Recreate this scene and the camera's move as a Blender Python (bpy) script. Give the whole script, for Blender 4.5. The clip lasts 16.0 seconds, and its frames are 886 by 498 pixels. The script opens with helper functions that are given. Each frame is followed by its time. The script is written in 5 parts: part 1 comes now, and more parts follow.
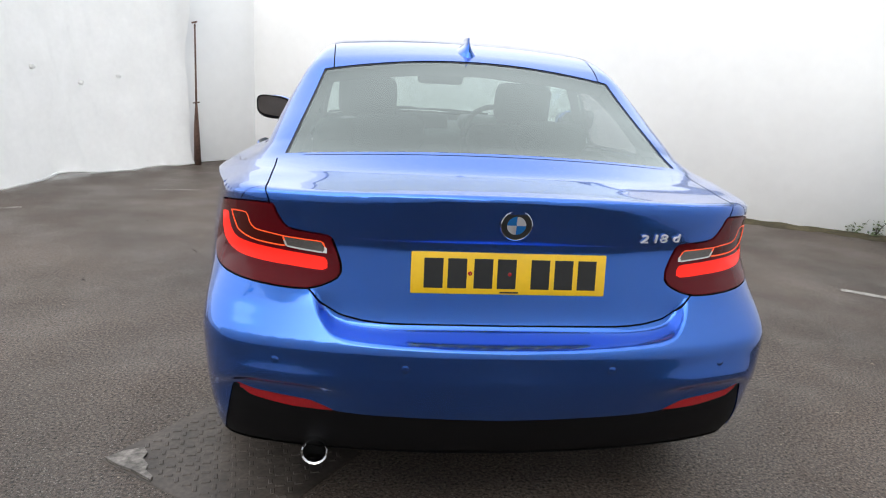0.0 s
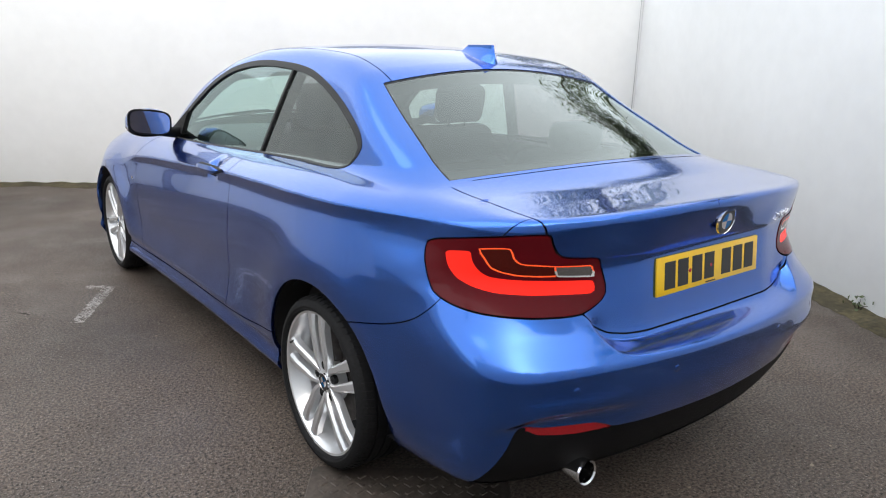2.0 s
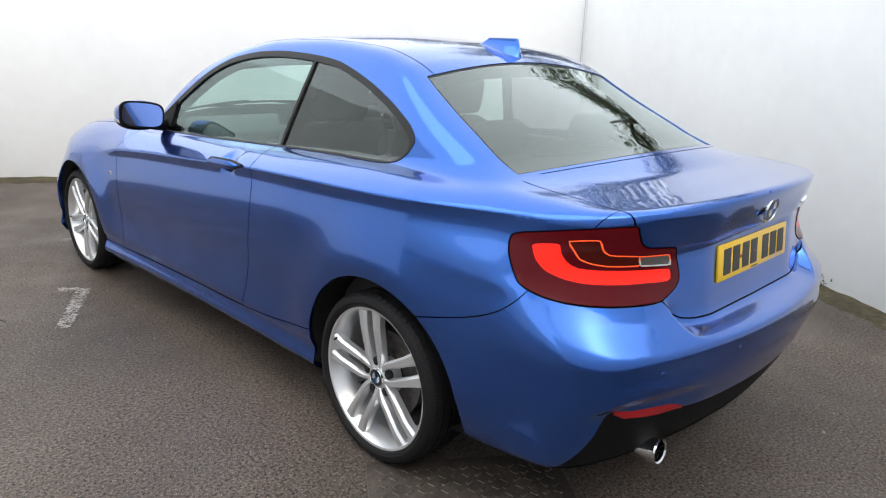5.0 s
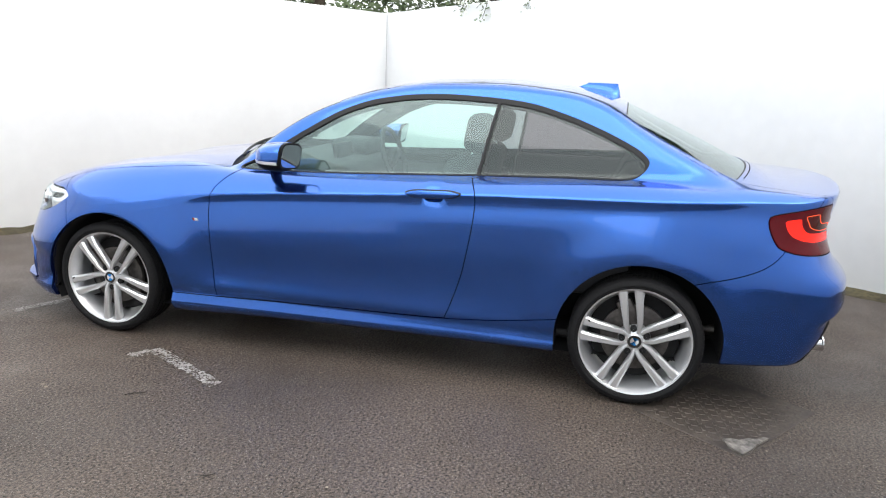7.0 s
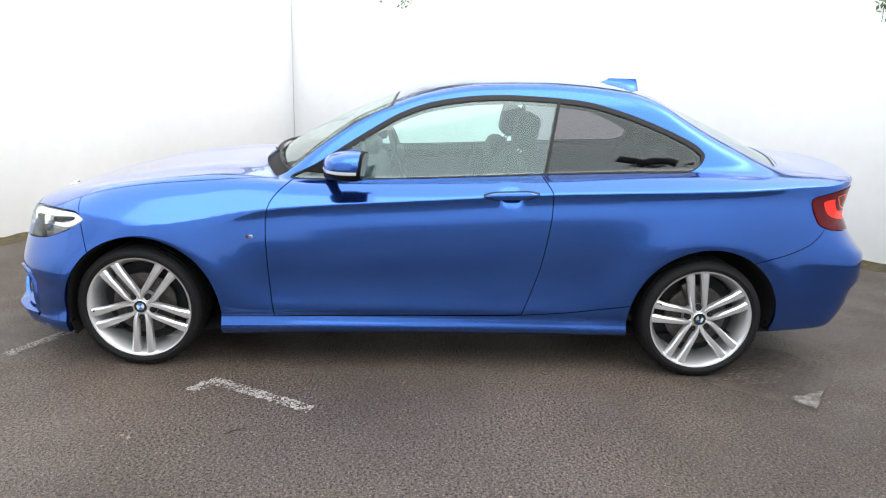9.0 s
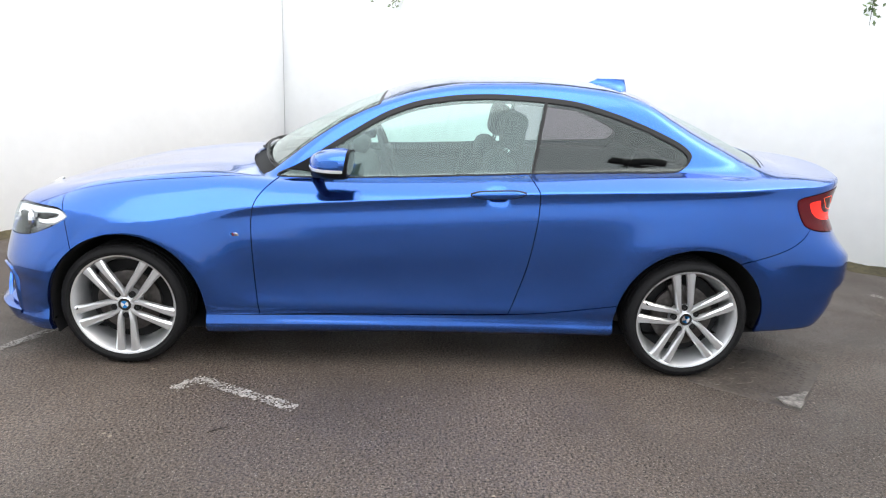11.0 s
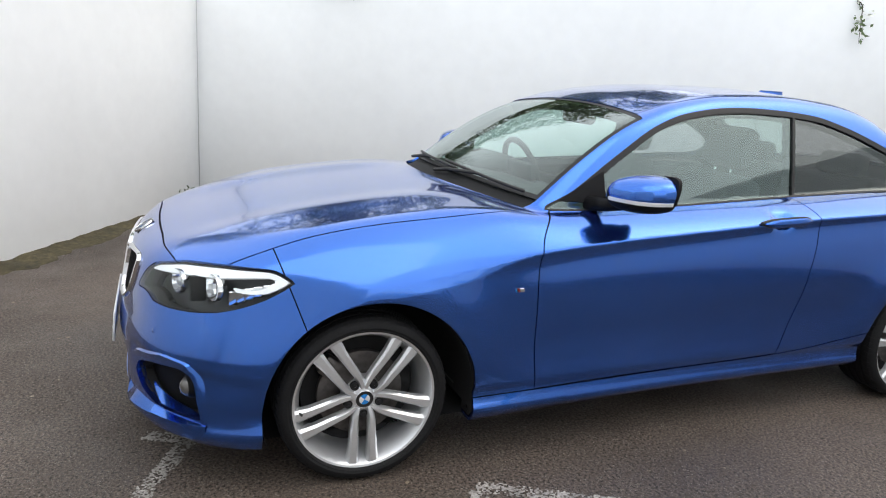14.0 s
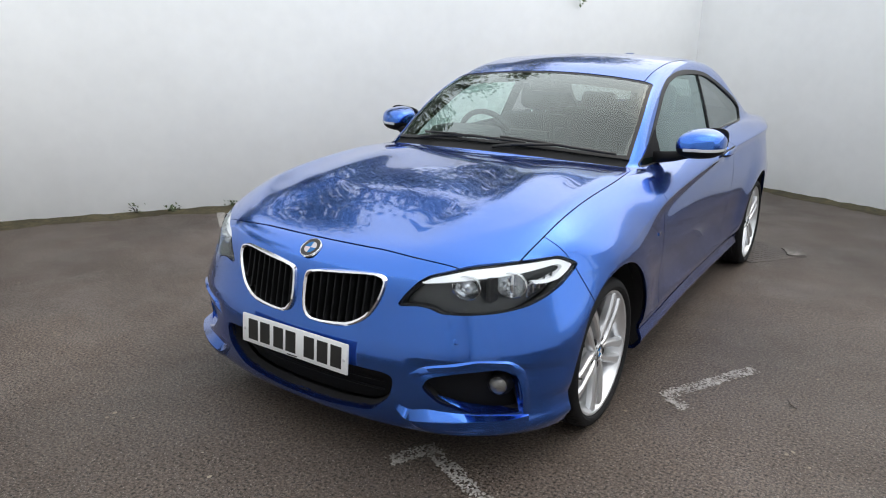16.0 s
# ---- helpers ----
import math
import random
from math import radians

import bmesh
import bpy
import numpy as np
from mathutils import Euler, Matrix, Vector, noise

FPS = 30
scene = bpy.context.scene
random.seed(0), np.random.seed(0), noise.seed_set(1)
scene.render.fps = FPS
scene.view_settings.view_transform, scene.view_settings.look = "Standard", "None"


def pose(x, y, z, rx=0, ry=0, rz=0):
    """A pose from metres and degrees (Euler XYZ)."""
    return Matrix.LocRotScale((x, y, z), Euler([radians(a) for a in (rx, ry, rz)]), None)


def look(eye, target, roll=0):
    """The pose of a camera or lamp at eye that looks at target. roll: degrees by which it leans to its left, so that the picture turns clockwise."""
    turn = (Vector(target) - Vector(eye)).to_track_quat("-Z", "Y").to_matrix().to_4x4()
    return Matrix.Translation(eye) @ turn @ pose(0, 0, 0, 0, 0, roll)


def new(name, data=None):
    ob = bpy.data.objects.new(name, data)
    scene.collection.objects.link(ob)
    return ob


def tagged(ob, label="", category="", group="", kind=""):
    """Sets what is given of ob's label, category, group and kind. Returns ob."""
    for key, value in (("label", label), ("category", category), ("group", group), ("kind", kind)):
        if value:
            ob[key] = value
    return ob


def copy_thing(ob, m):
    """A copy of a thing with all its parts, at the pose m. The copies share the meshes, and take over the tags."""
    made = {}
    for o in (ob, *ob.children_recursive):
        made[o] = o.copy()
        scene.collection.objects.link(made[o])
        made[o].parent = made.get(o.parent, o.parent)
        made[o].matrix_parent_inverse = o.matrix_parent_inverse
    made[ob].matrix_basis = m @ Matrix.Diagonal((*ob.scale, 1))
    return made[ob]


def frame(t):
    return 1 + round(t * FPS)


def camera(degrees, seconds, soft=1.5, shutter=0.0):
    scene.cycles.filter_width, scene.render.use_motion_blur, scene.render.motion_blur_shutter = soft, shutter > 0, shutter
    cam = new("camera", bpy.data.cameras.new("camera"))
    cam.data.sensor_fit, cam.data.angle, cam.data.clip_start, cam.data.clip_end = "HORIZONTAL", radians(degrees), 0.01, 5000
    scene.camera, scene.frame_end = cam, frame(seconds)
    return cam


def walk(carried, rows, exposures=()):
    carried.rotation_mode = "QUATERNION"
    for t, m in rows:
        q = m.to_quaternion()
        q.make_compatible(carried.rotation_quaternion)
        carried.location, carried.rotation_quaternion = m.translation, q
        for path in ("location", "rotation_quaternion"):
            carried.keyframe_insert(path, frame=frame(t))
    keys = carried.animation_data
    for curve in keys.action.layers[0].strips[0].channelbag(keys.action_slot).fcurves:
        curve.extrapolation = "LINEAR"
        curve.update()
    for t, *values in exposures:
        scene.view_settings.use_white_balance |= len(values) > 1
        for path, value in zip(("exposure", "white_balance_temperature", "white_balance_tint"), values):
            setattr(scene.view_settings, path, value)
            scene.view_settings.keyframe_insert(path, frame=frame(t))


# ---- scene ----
cam = camera(64.4, 16.0, soft=1.1)
PATH = [
    (0, (-0.394, -2.568, 1.316), (-0.157, -0.651, 0.8), 3.3),
    (0.5, (-0.869, -2.37, 1.333), (-0.301, -0.532, 0.788), 4.0),
    (1, (-1.31, -2.12, 1.29), (-0.432, -0.401, 0.765), 1.9),
    (1.5, (-1.724, -1.972, 1.336), (-0.604, -0.398, 0.817), 2.5),
    (2, (-1.863, -1.932, 1.364), (-0.679, -0.411, 0.831), 1.7),
    (2.5, (-1.876, -1.927, 1.367), (-0.677, -0.42, 0.825), 1.8),
    (3, (-1.877, -1.928, 1.372), (-0.671, -0.432, 0.817), 2.0),
    (5.5, (-2.549, -1.368, 1.37), (-1.076, -0.126, 0.836), 1.3),
    (6, (-3.053, -0.932, 1.384), (-1.425, 0.125, 0.903), 0.3),
    (6.5, (-3.553, -0.403, 1.387), (-1.747, 0.328, 0.934), 2.9),
    (7, (-3.908, 0.163, 1.389), (-2.017, 0.611, 0.92), 2.5),
    (7.5, (-4.073, 0.708, 1.404), (-2.144, 0.944, 0.93), 1.9),
    (8, (-4.073, 1.091, 1.444), (-2.138, 1.168, 0.946), 2.1),
    (8.5, (-4.044, 1.246, 1.459), (-2.11, 1.252, 0.948), 1.8),
    (9, (-4.038, 1.325, 1.47), (-2.106, 1.282, 0.954), 1.7),
    (9.5, (-4.039, 1.324, 1.467), (-2.107, 1.263, 0.955), 1.8),
    (12, (-4.012, 1.283, 1.438), (-2.08, 1.235, 0.925), 2.7),
    (12.5, (-3.838, 1.472, 1.392), (-1.907, 1.426, 0.873), 4.4),
    (13, (-3.553, 1.996, 1.358), (-1.642, 1.681, 0.858), 5.8),
    (13.5, (-3.216, 2.636, 1.361), (-1.348, 2.117, 0.869), 3.8),
    (14, (-2.946, 3.305, 1.37), (-1.15, 2.567, 0.893), 3.8),
    (14.5, (-2.623, 3.925, 1.36), (-0.999, 2.877, 0.845), 3.1),
    (15, (-2.299, 4.476, 1.365), (-0.889, 3.153, 0.855), 2.8),
    (15.5, (-1.958, 4.826, 1.365), (-0.722, 3.344, 0.839), 2.1),
    (16, (-1.724, 5.118, 1.417), (-0.659, 3.517, 0.867), 1.0),
]
walk(cam, [(t, look(eye, target, roll)) for t, eye, target, roll in PATH],
     [(0, 1.09), (1.5, 1.0), (3, 1.02), (5.5, 1.15), (7, 1.32), (9, 1.45), (12, 1.42), (13.3, 1.25), (14.5, 0.85), (16, 0.88)])
# ---- world and light ----
world = bpy.data.worlds.new("overcast")
scene.world = world
world.use_nodes = True
wn = world.node_tree.nodes
sky = wn.new("ShaderNodeTexSky")
sky.sky_type, sky.sun_disc = "NISHITA", False
sky.sun_elevation, sky.sun_rotation = radians(52), radians(200)
sky.air_density, sky.dust_density, sky.ozone_density = 1.0, 6.0, 1.0
# cloud cover takes most of the blue out of the sky
grey = wn.new("ShaderNodeMix")
grey.data_type, grey.inputs[0].default_value = "RGBA", 0.75
grey.inputs[7].default_value = (7.75, 8.05, 8.15, 1)
world.node_tree.links.new(sky.outputs[0], grey.inputs[6])
world.node_tree.links.new(grey.outputs[2], wn["Background"].inputs[0])
wn["Background"].inputs[1].default_value = 0.125
sun = new("sun", bpy.data.lights.new("sun", "SUN"))
sun.data.energy, sun.data.angle, sun.data.color = 0.32, radians(50), (1.0, 0.98, 0.95)
sun.matrix_world = look((-7, 3, 13), (0, 1, 0))


# ---- materials ----
def mat(name, color, rough=0.5, metal=0.0, coat=0.0, grain=0.0, scale=60.0, bump=0.0, bump_scale=200.0, stain=0.0, stain_scale=3.0,
        emit=0.0, spec=0.5, rough_var=0.0):
    """A principled material with grain, stains and bump by object coordinates."""
    m = bpy.data.materials.new(name)
    m.use_nodes = True
    n, l = m.node_tree.nodes, m.node_tree.links
    b = n["Principled BSDF"]
    b.inputs["Base Color"].default_value = (*color, 1)
    b.inputs["Roughness"].default_value, b.inputs["Metallic"].default_value = rough, metal
    b.inputs["Coat Weight"].default_value, b.inputs["Coat Roughness"].default_value = coat, 0.012
    b.inputs["Specular IOR Level"].default_value = spec
    if emit:
        b.inputs["Emission Color"].default_value, b.inputs["Emission Strength"].default_value = (*color, 1), emit
    co = n.new("ShaderNodeTexCoord")

    def tex(s, detail=4.0):
        t = n.new("ShaderNodeTexNoise")
        t.inputs["Scale"].default_value, t.inputs["Detail"].default_value = s, detail
        l.new(co.outputs["Object"], t.inputs["Vector"])
        return t
    last = None
    for amount, s in ((grain, scale), (stain, stain_scale)):
        if not amount:
            continue
        t = tex(s)
        r = n.new("ShaderNodeMapRange")
        r.inputs[1].default_value, r.inputs[2].default_value = 0.3, 0.7
        r.inputs[3].default_value, r.inputs[4].default_value = 1 - amount, 1 + amount
        l.new(t.outputs[0], r.inputs[0])
        x = n.new("ShaderNodeVectorMath")
        x.operation = "SCALE"
        if last:
            l.new(last.outputs[0], x.inputs[0])
        else:
            x.inputs[0].default_value = color
        l.new(r.outputs[0], x.inputs["Scale"])
        last = x
    if last:
        l.new(last.outputs[0], b.inputs["Base Color"])
    if rough_var:
        t = tex(stain_scale * 2.3)
        r = n.new("ShaderNodeMapRange")
        r.inputs[1].default_value, r.inputs[2].default_value = 0.35, 0.65
        r.inputs[3].default_value, r.inputs[4].default_value = rough - rough_var, rough + rough_var
        l.new(t.outputs[0], r.inputs[0])
        l.new(r.outputs[0], b.inputs["Roughness"])
    if bump:
        t = tex(bump_scale, 6.0)
        bp = n.new("ShaderNodeBump")
        bp.inputs["Strength"].default_value, bp.inputs["Distance"].default_value = bump, 0.004
        l.new(t.outputs[0], bp.inputs["Height"])
        l.new(bp.outputs[0], b.inputs["Normal"])
    return m


def glass_mat(name, tint, gloss=1.0, sheen=(0.92, 1.0, 0.98)):
    """Thin pane: tinted see-through with mirror gloss by Fresnel."""
    m = bpy.data.materials.new(name)
    m.use_nodes = True
    n, l = m.node_tree.nodes, m.node_tree.links
    n.remove(n["Principled BSDF"])
    tr, gl, mx, fr, pw, ma = (n.new("ShaderNode" + k) for k in ("BsdfTransparent", "BsdfGlossy", "MixShader", "LayerWeight", "Math", "Math"))
    tr.inputs[0].default_value = (*tint, 1)
    gl.inputs["Roughness"].default_value, gl.inputs["Color"].default_value = 0.01, (*sheen, 1)
    fr.inputs["Blend"].default_value = 0.5
    pw.operation, pw.inputs[1].default_value = "POWER", 3.2
    ma.operation, ma.inputs[1].default_value, ma.inputs[2].default_value = "MULTIPLY_ADD", 0.85, 0.06 * gloss
    l.new(fr.outputs["Facing"], pw.inputs[0])
    l.new(pw.outputs[0], ma.inputs[0])
    l.new(ma.outputs[0], mx.inputs[0])
    l.new(tr.outputs[0], mx.inputs[1])
    l.new(gl.outputs[0], mx.inputs[2])
    l.new(mx.outputs[0], n["Material Output"].inputs[0])
    return m


PAINT = mat("blue_metallic_paint", (0.028, 0.141, 0.54), 0.18, 0.98, 1.0, grain=0.10, scale=900, stain=0.03, stain_scale=1.5)
pn, pl = PAINT.node_tree.nodes, PAINT.node_tree.links
pigment, blend = pn.new("ShaderNodeBsdfDiffuse"), pn.new("ShaderNodeMixShader")
pigment.inputs[0].default_value, blend.inputs[0].default_value = (0.045, 0.060, 0.42, 1), 0.05
pl.new(pn["Principled BSDF"].outputs[0], blend.inputs[1])
pl.new(pigment.outputs[0], blend.inputs[2])
pl.new(blend.outputs[0], pn["Material Output"].inputs[0])
GLASS = glass_mat("side_glass", (0.78, 0.98, 0.92), 2.1, (0.84, 1.0, 0.98))
SCREEN_GLASS = glass_mat("windscreen_glass", (0.70, 0.83, 0.79), 1.4)
GLASS_SMOKED = glass_mat("smoked_quarter_glass", (0.42, 0.39, 0.41), 1.1)
GLASS_DARK = glass_mat("rear_glass", (0.44, 0.48, 0.47), 1.7)
TRIM = mat("black_satin_trim", (0.018, 0.018, 0.019), 0.42, spec=0.25, grain=0.1)
SEAL = mat("black_rubber_seal", (0.015, 0.015, 0.016), 0.55, grain=0.2)
PLASTIC = mat("black_textured_plastic", (0.006, 0.006, 0.007), 0.6, spec=0.15, grain=0.2, scale=300, bump=0.15, bump_scale=900)
INNER = mat("dark_underbody", (0.006, 0.006, 0.007), 0.8, grain=0.3)
CHROME = mat("chrome", (0.82, 0.83, 0.85), 0.08, 1.0, grain=0.03)
ALLOY = mat("silver_alloy", (0.72, 0.73, 0.75), 0.30, 0.75, 0.5, grain=0.05, scale=400)
STEEL = mat("worn_brake_steel", (0.12, 0.11, 0.105), 0.45, 0.8, grain=0.3, scale=40, stain=0.3, stain_scale=14)
RUBBER = mat("tyre_rubber", (0.010, 0.010, 0.011), 0.7, spec=0.2, grain=0.25, scale=120, bump=0.1, bump_scale=500)
LENS_RED = mat("dark_red_lens", (0.085, 0.003, 0.006), 0.10, 0, 0.05, spec=0.2, grain=0.12, scale=500)
RED_LIT = mat("bright_red_light_guide", (0.85, 0.018, 0.010), 0.22, 0, 0.1, spec=0.2, grain=0.05, emit=0.32)
RED_DULL = mat("brown_red_lens", (0.060, 0.006, 0.004), 0.12, 0, 0.05, spec=0.2, grain=0.15, scale=300)
REFLECT = mat("red_reflector", (0.34, 0.007, 0.012), 0.18, 0, 0.6, grain=0.2, scale=400)
CLEAR = mat("clear_grey_lens", (0.72, 0.73, 0.72), 0.12, 0.3, 0.5, grain=0.1)
SMOKED = mat("dark_clear_lens", (0.13, 0.125, 0.12), 0.12, 0.3, 0.4, grain=0.25, scale=300)
ORANGE = mat("orange_red_light_line", (0.85, 0.085, 0.02), 0.3, spec=0.2, grain=0.05, emit=0.35)
COVER = glass_mat("clear_cover", (0.93, 0.95, 0.96), 0.2)
LENS_GLASS = mat("clear_projector_lens", (0.55, 0.57, 0.60), 0.05, 0.55, 1.0, grain=0.1)
HOUSING = mat("dark_grey_housing", (0.045, 0.047, 0.05), 0.3, 0.2, 0.3, grain=0.15)
BOWL = mat("bright_reflector", (0.70, 0.71, 0.72), 0.14, 1.0, grain=0.15, scale=120)
# unlit bar: faint emission stands in for the white it reflects
DRL = mat("white_light_bar", (0.86, 0.88, 0.9), 0.25, 0, 0.3, grain=0.03, emit=0.1)
YELLOW = mat("yellow_plate", (0.80, 0.50, 0.012), 0.3, 0, 0.3, grain=0.03)
WHITE_PL = mat("white_plate", (0.72, 0.73, 0.74), 0.3, 0, 0.3, grain=0.03)
INK = mat("black_print", (0.012, 0.012, 0.012), 0.4, grain=0.1)
BADGE_BLUE = mat("badge_blue", (0.02, 0.20, 0.55), 0.2, 0, 0.6, grain=0.03)
BADGE_WHITE = mat("badge_white", (0.8, 0.81, 0.83), 0.2, 0.3, 0.6, grain=0.03)
CLOTH = mat("black_seat_cloth", (0.020, 0.020, 0.022), 0.85, spec=0.2, grain=0.15, scale=60)
CABIN = mat("charcoal_cabin_plastic", (0.028, 0.029, 0.031), 0.6, grain=0.2, scale=200)
HEADLINE = mat("grey_headlining", (0.30, 0.30, 0.29), 0.9, grain=0.1)

# ---- building helpers ----


def smooth_mesh(name, V, F, normals=None):
    me = bpy.data.meshes.new(name)
    me.from_pydata([tuple(v) for v in V.tolist()], [], [tuple(f) for f in F.tolist()])
    me.polygons.foreach_set("use_smooth", [True] * len(me.polygons))
    if normals is not None:
        me.normals_split_custom_set_from_vertices([tuple(v) for v in normals.tolist()])
    return me


def part(name, bm, material, parent=None, label="", smooth=35):
    """Links a bmesh as one mesh object under a thing or a part."""
    me = bpy.data.meshes.new(name)
    if smooth:
        for f in bm.faces:
            f.smooth = True
        for e in bm.edges:
            if len(e.link_faces) == 2 and e.calc_face_angle(0) > radians(smooth):
                e.smooth = False
    bm.to_mesh(me)
    bm.free()
    me.materials.append(material)
    ob = new(name, me)
    ob.parent = parent
    if label:
        ob["label"] = label
    return ob


def rbox(size, at=(0, 0, 0), bevel=0.01, seg=2, rot=(0, 0, 0), taper=1.0, bm=None):
    """A box with rounded edges; taper scales its top."""
    out = bm or bmesh.new()
    b = bmesh.new()
    bmesh.ops.create_cube(b, size=1.0)
    for v in b.verts:
        k = taper if v.co.z > 0 else 1.0
        v.co = Vector((v.co.x * size[0] * k, v.co.y * size[1] * k, v.co.z * size[2]))
    if bevel:
        bmesh.ops.bevel(b, geom=b.edges[:], offset=bevel, segments=seg, profile=0.5, affect="EDGES", clamp_overlap=True)
    b.transform(pose(*at, *rot))
    return merge(out, b)


def merge(out, b):
    me = bpy.data.meshes.new("tmp")
    b.to_mesh(me)
    b.free()
    out.from_mesh(me)
    bpy.data.meshes.remove(me)
    return out


def lathe(profile, n=48, axis="x", bm=None, close=False):
    """Turns (radius, along) points round an axis."""
    b = bm or bmesh.new()
    rings = []
    for r, a in profile:
        ring = []
        for i in range(n):
            t = 2 * math.pi * i / n
            c, s = r * math.cos(t), r * math.sin(t)
            ring.append(b.verts.new({"x": (a, c, s), "y": (c, a, s), "z": (c, s, a)}[axis]))
        rings.append(ring)
    for p, q in zip(rings, rings[1:] + (rings[:1] if close else [])):
        for i in range(n):
            j = (i + 1) % n
            b.faces.new((p[i], p[j], q[j], q[i]))
    bmesh.ops.recalc_face_normals(b, faces=b.faces[:])
    return b


def tube(points, r, n=8, bm=None):
    """A round bar along a line of points; r may be a list."""
    b = bm or bmesh.new()
    P = [Vector(p) for p in points]
    rs = r if isinstance(r, (list, tuple)) else [r] * len(P)
    rings = []
    for i, p in enumerate(P):
        d = (P[min(i + 1, len(P) - 1)] - P[max(i - 1, 0)]).normalized()
        u = d.orthogonal().normalized() if i == 0 else (u - u.dot(d) * d).normalized()
        w = d.cross(u)
        rings.append([b.verts.new(p + rs[i] * (math.cos(2 * math.pi * k / n) * u + math.sin(2 * math.pi * k / n) * w)) for k in range(n)])
    for p, q in zip(rings, rings[1:]):
        for i in range(n):
            j = (i + 1) % n
            b.faces.new((p[i], p[j], q[j], q[i]))
    b.faces.new(rings[0][::-1])
    b.faces.new(rings[-1])
    return b


# ---- the shape of the car: car forward is +y, its rear axle at y = 0 ----
def spl(*pts):
    """A smooth curve through (x, y) points (monotone cubic)."""
    p = sorted(pts)
    X, Y = np.array([a for a, _ in p], float), np.array([b for _, b in p], float)
    h, s = np.diff(X), np.diff(Y) / np.diff(X)
    d = np.zeros_like(Y)
    d[0], d[-1] = s[0], s[-1]
    same = s[:-1] * s[1:] > 0
    w1, w2 = 2 * h[1:] + h[:-1], h[1:] + 2 * h[:-1]
    with np.errstate(divide="ignore", invalid="ignore"):
        d[1:-1] = np.where(same, (w1 + w2) / (w1 / s[:-1] + w2 / s[1:]), 0)

    def f(x):
        x = np.asarray(x, float)
        q = np.clip(x, X[0], X[-1])
        i = np.clip(np.searchsorted(X, q) - 1, 0, len(X) - 2)
        t = (q - X[i]) / h[i]
        y = (Y[i] * (1 + 2 * t) * (1 - t) ** 2 + h[i] * d[i] * t * (1 - t) ** 2 + Y[i + 1] * t * t * (3 - 2 * t) + h[i] * d[i + 1] * t * t * (t - 1))
        return y + np.where(x < X[0], (x - X[0]) * d[0], 0) + np.where(x > X[-1], (x - X[-1]) * d[-1], 0)
    return f


def smax(a, b, k):
    h = np.maximum(k - np.abs(a - b), 0) / k
    return np.maximum(a, b) + h * h * h * k / 6


def smin(a, b, k):
    return -smax(-a, -b, k)


def step(a, b, x):
    t = np.clip((x - a) / (b - a), 0, 1)
    return t * t * (3 - 2 * t)


FA, RA = (2.665, 0.287, 0.366), (-0.008, 0.291, 0.364)      # wheel arches: y, z, radius
swage = spl((3.4, 0.60), (3.1, 0.655), (2.95, 0.672), (2.69, 0.692), (2.35, 0.738), (2.05, 0.793), (1.22, 0.859), (0.8, 0.890), (0.0, 0.927), (-0.5, 0.948), (-1.0, 0.958))
belt = spl((3.4, 0.68), (3.14, 0.745), (2.83, 0.825), (2.54, 0.862), (2.1, 0.90), (1.65, 0.916), (0.8, 0.958), (0.39, 0.98), (0.0, 0.998), (-0.4, 1.012), (-1.0, 1.015))
width = spl((-1.0, 0.63), (-0.85, 0.71), (-0.7, 0.772), (-0.48, 0.823), (-0.3, 0.856), (-0.1, 0.876), (0.1, 0.881), (0.4, 0.874), (0.8, 0.864),
            (1.3, 0.860), (1.8, 0.866), (2.2, 0.876), (2.6, 0.884), (2.85, 0.877), (3.05, 0.851), (3.2, 0.81), (3.4, 0.71))
inset = spl((-0.80, 0.10), (-0.68, 0.042), (-0.58, 0.022), (-0.48, 0.012), (-0.38, 0.006), (-0.25, 0.0), (-0.14, 0.001), (-0.06, 0.003), (0.0, 0.006))
shoulder = spl((0.0, 0.005), (0.2, 0.023), (0.4, 0.043), (0.6, 0.066), (0.8, 0.091), (1.0, 0.122), (1.3, 0.21))
top_line = spl((3.5, 0.66), (3.398, 0.722), (3.277, 0.762), (3.137, 0.797), (2.98, 0.835), (2.827, 0.868), (2.54, 0.908), (2.2, 0.937), (2.0, 0.945), (1.65, 0.962),
               (0.8, 1.0), (0.1, 1.035), (-0.3, 1.028), (-0.5, 1.016), (-0.7, 1.000), (-0.80, 0.997), (-0.9, 1.002))
nose = spl((0.12, 3.42), (0.2, 3.458), (0.3, 3.474), (0.4, 3.472), (0.46, 3.463), (0.5, 3.453), (0.58, 3.437), (0.68, 3.419), (0.73, 3.397), (0.78, 3.36), (0.9, 3.24))
tail = spl((0.15, -0.76), (0.28, -0.862), (0.38, -0.911), (0.45, -0.936), (0.53, -0.954), (0.580, -0.953), (0.606, -0.944), (0.622, -0.895), (0.636, -0.862), (0.655, -0.849), (0.69, -0.840), (0.72, -0.836),
           (0.80, -0.827), (0.835, -0.8245), (0.855, -0.826), (0.872, -0.834), (0.905, -0.849), (0.94, -0.866), (0.97, -0.880), (1.0, -0.893), (1.1, -0.92))
tail_corner = spl((0.15, -0.76), (0.28, -0.862), (0.38, -0.911), (0.45, -0.936), (0.53, -0.952), (0.592, -0.952), (0.608, -0.949), (0.622, -0.939), (0.65, -0.914), (0.69, -0.879), (0.74, -0.850), (0.80, -0.832), (0.88, -0.842), (0.94, -0.867), (1.0, -0.894), (1.1, -0.92))
floor_line = spl((3.5, 0.15), (3.0, 0.16), (2.3, 0.17), (1.2, 0.185), (0.4, 0.185), (-0.4, 0.215), (-0.9, 0.265))
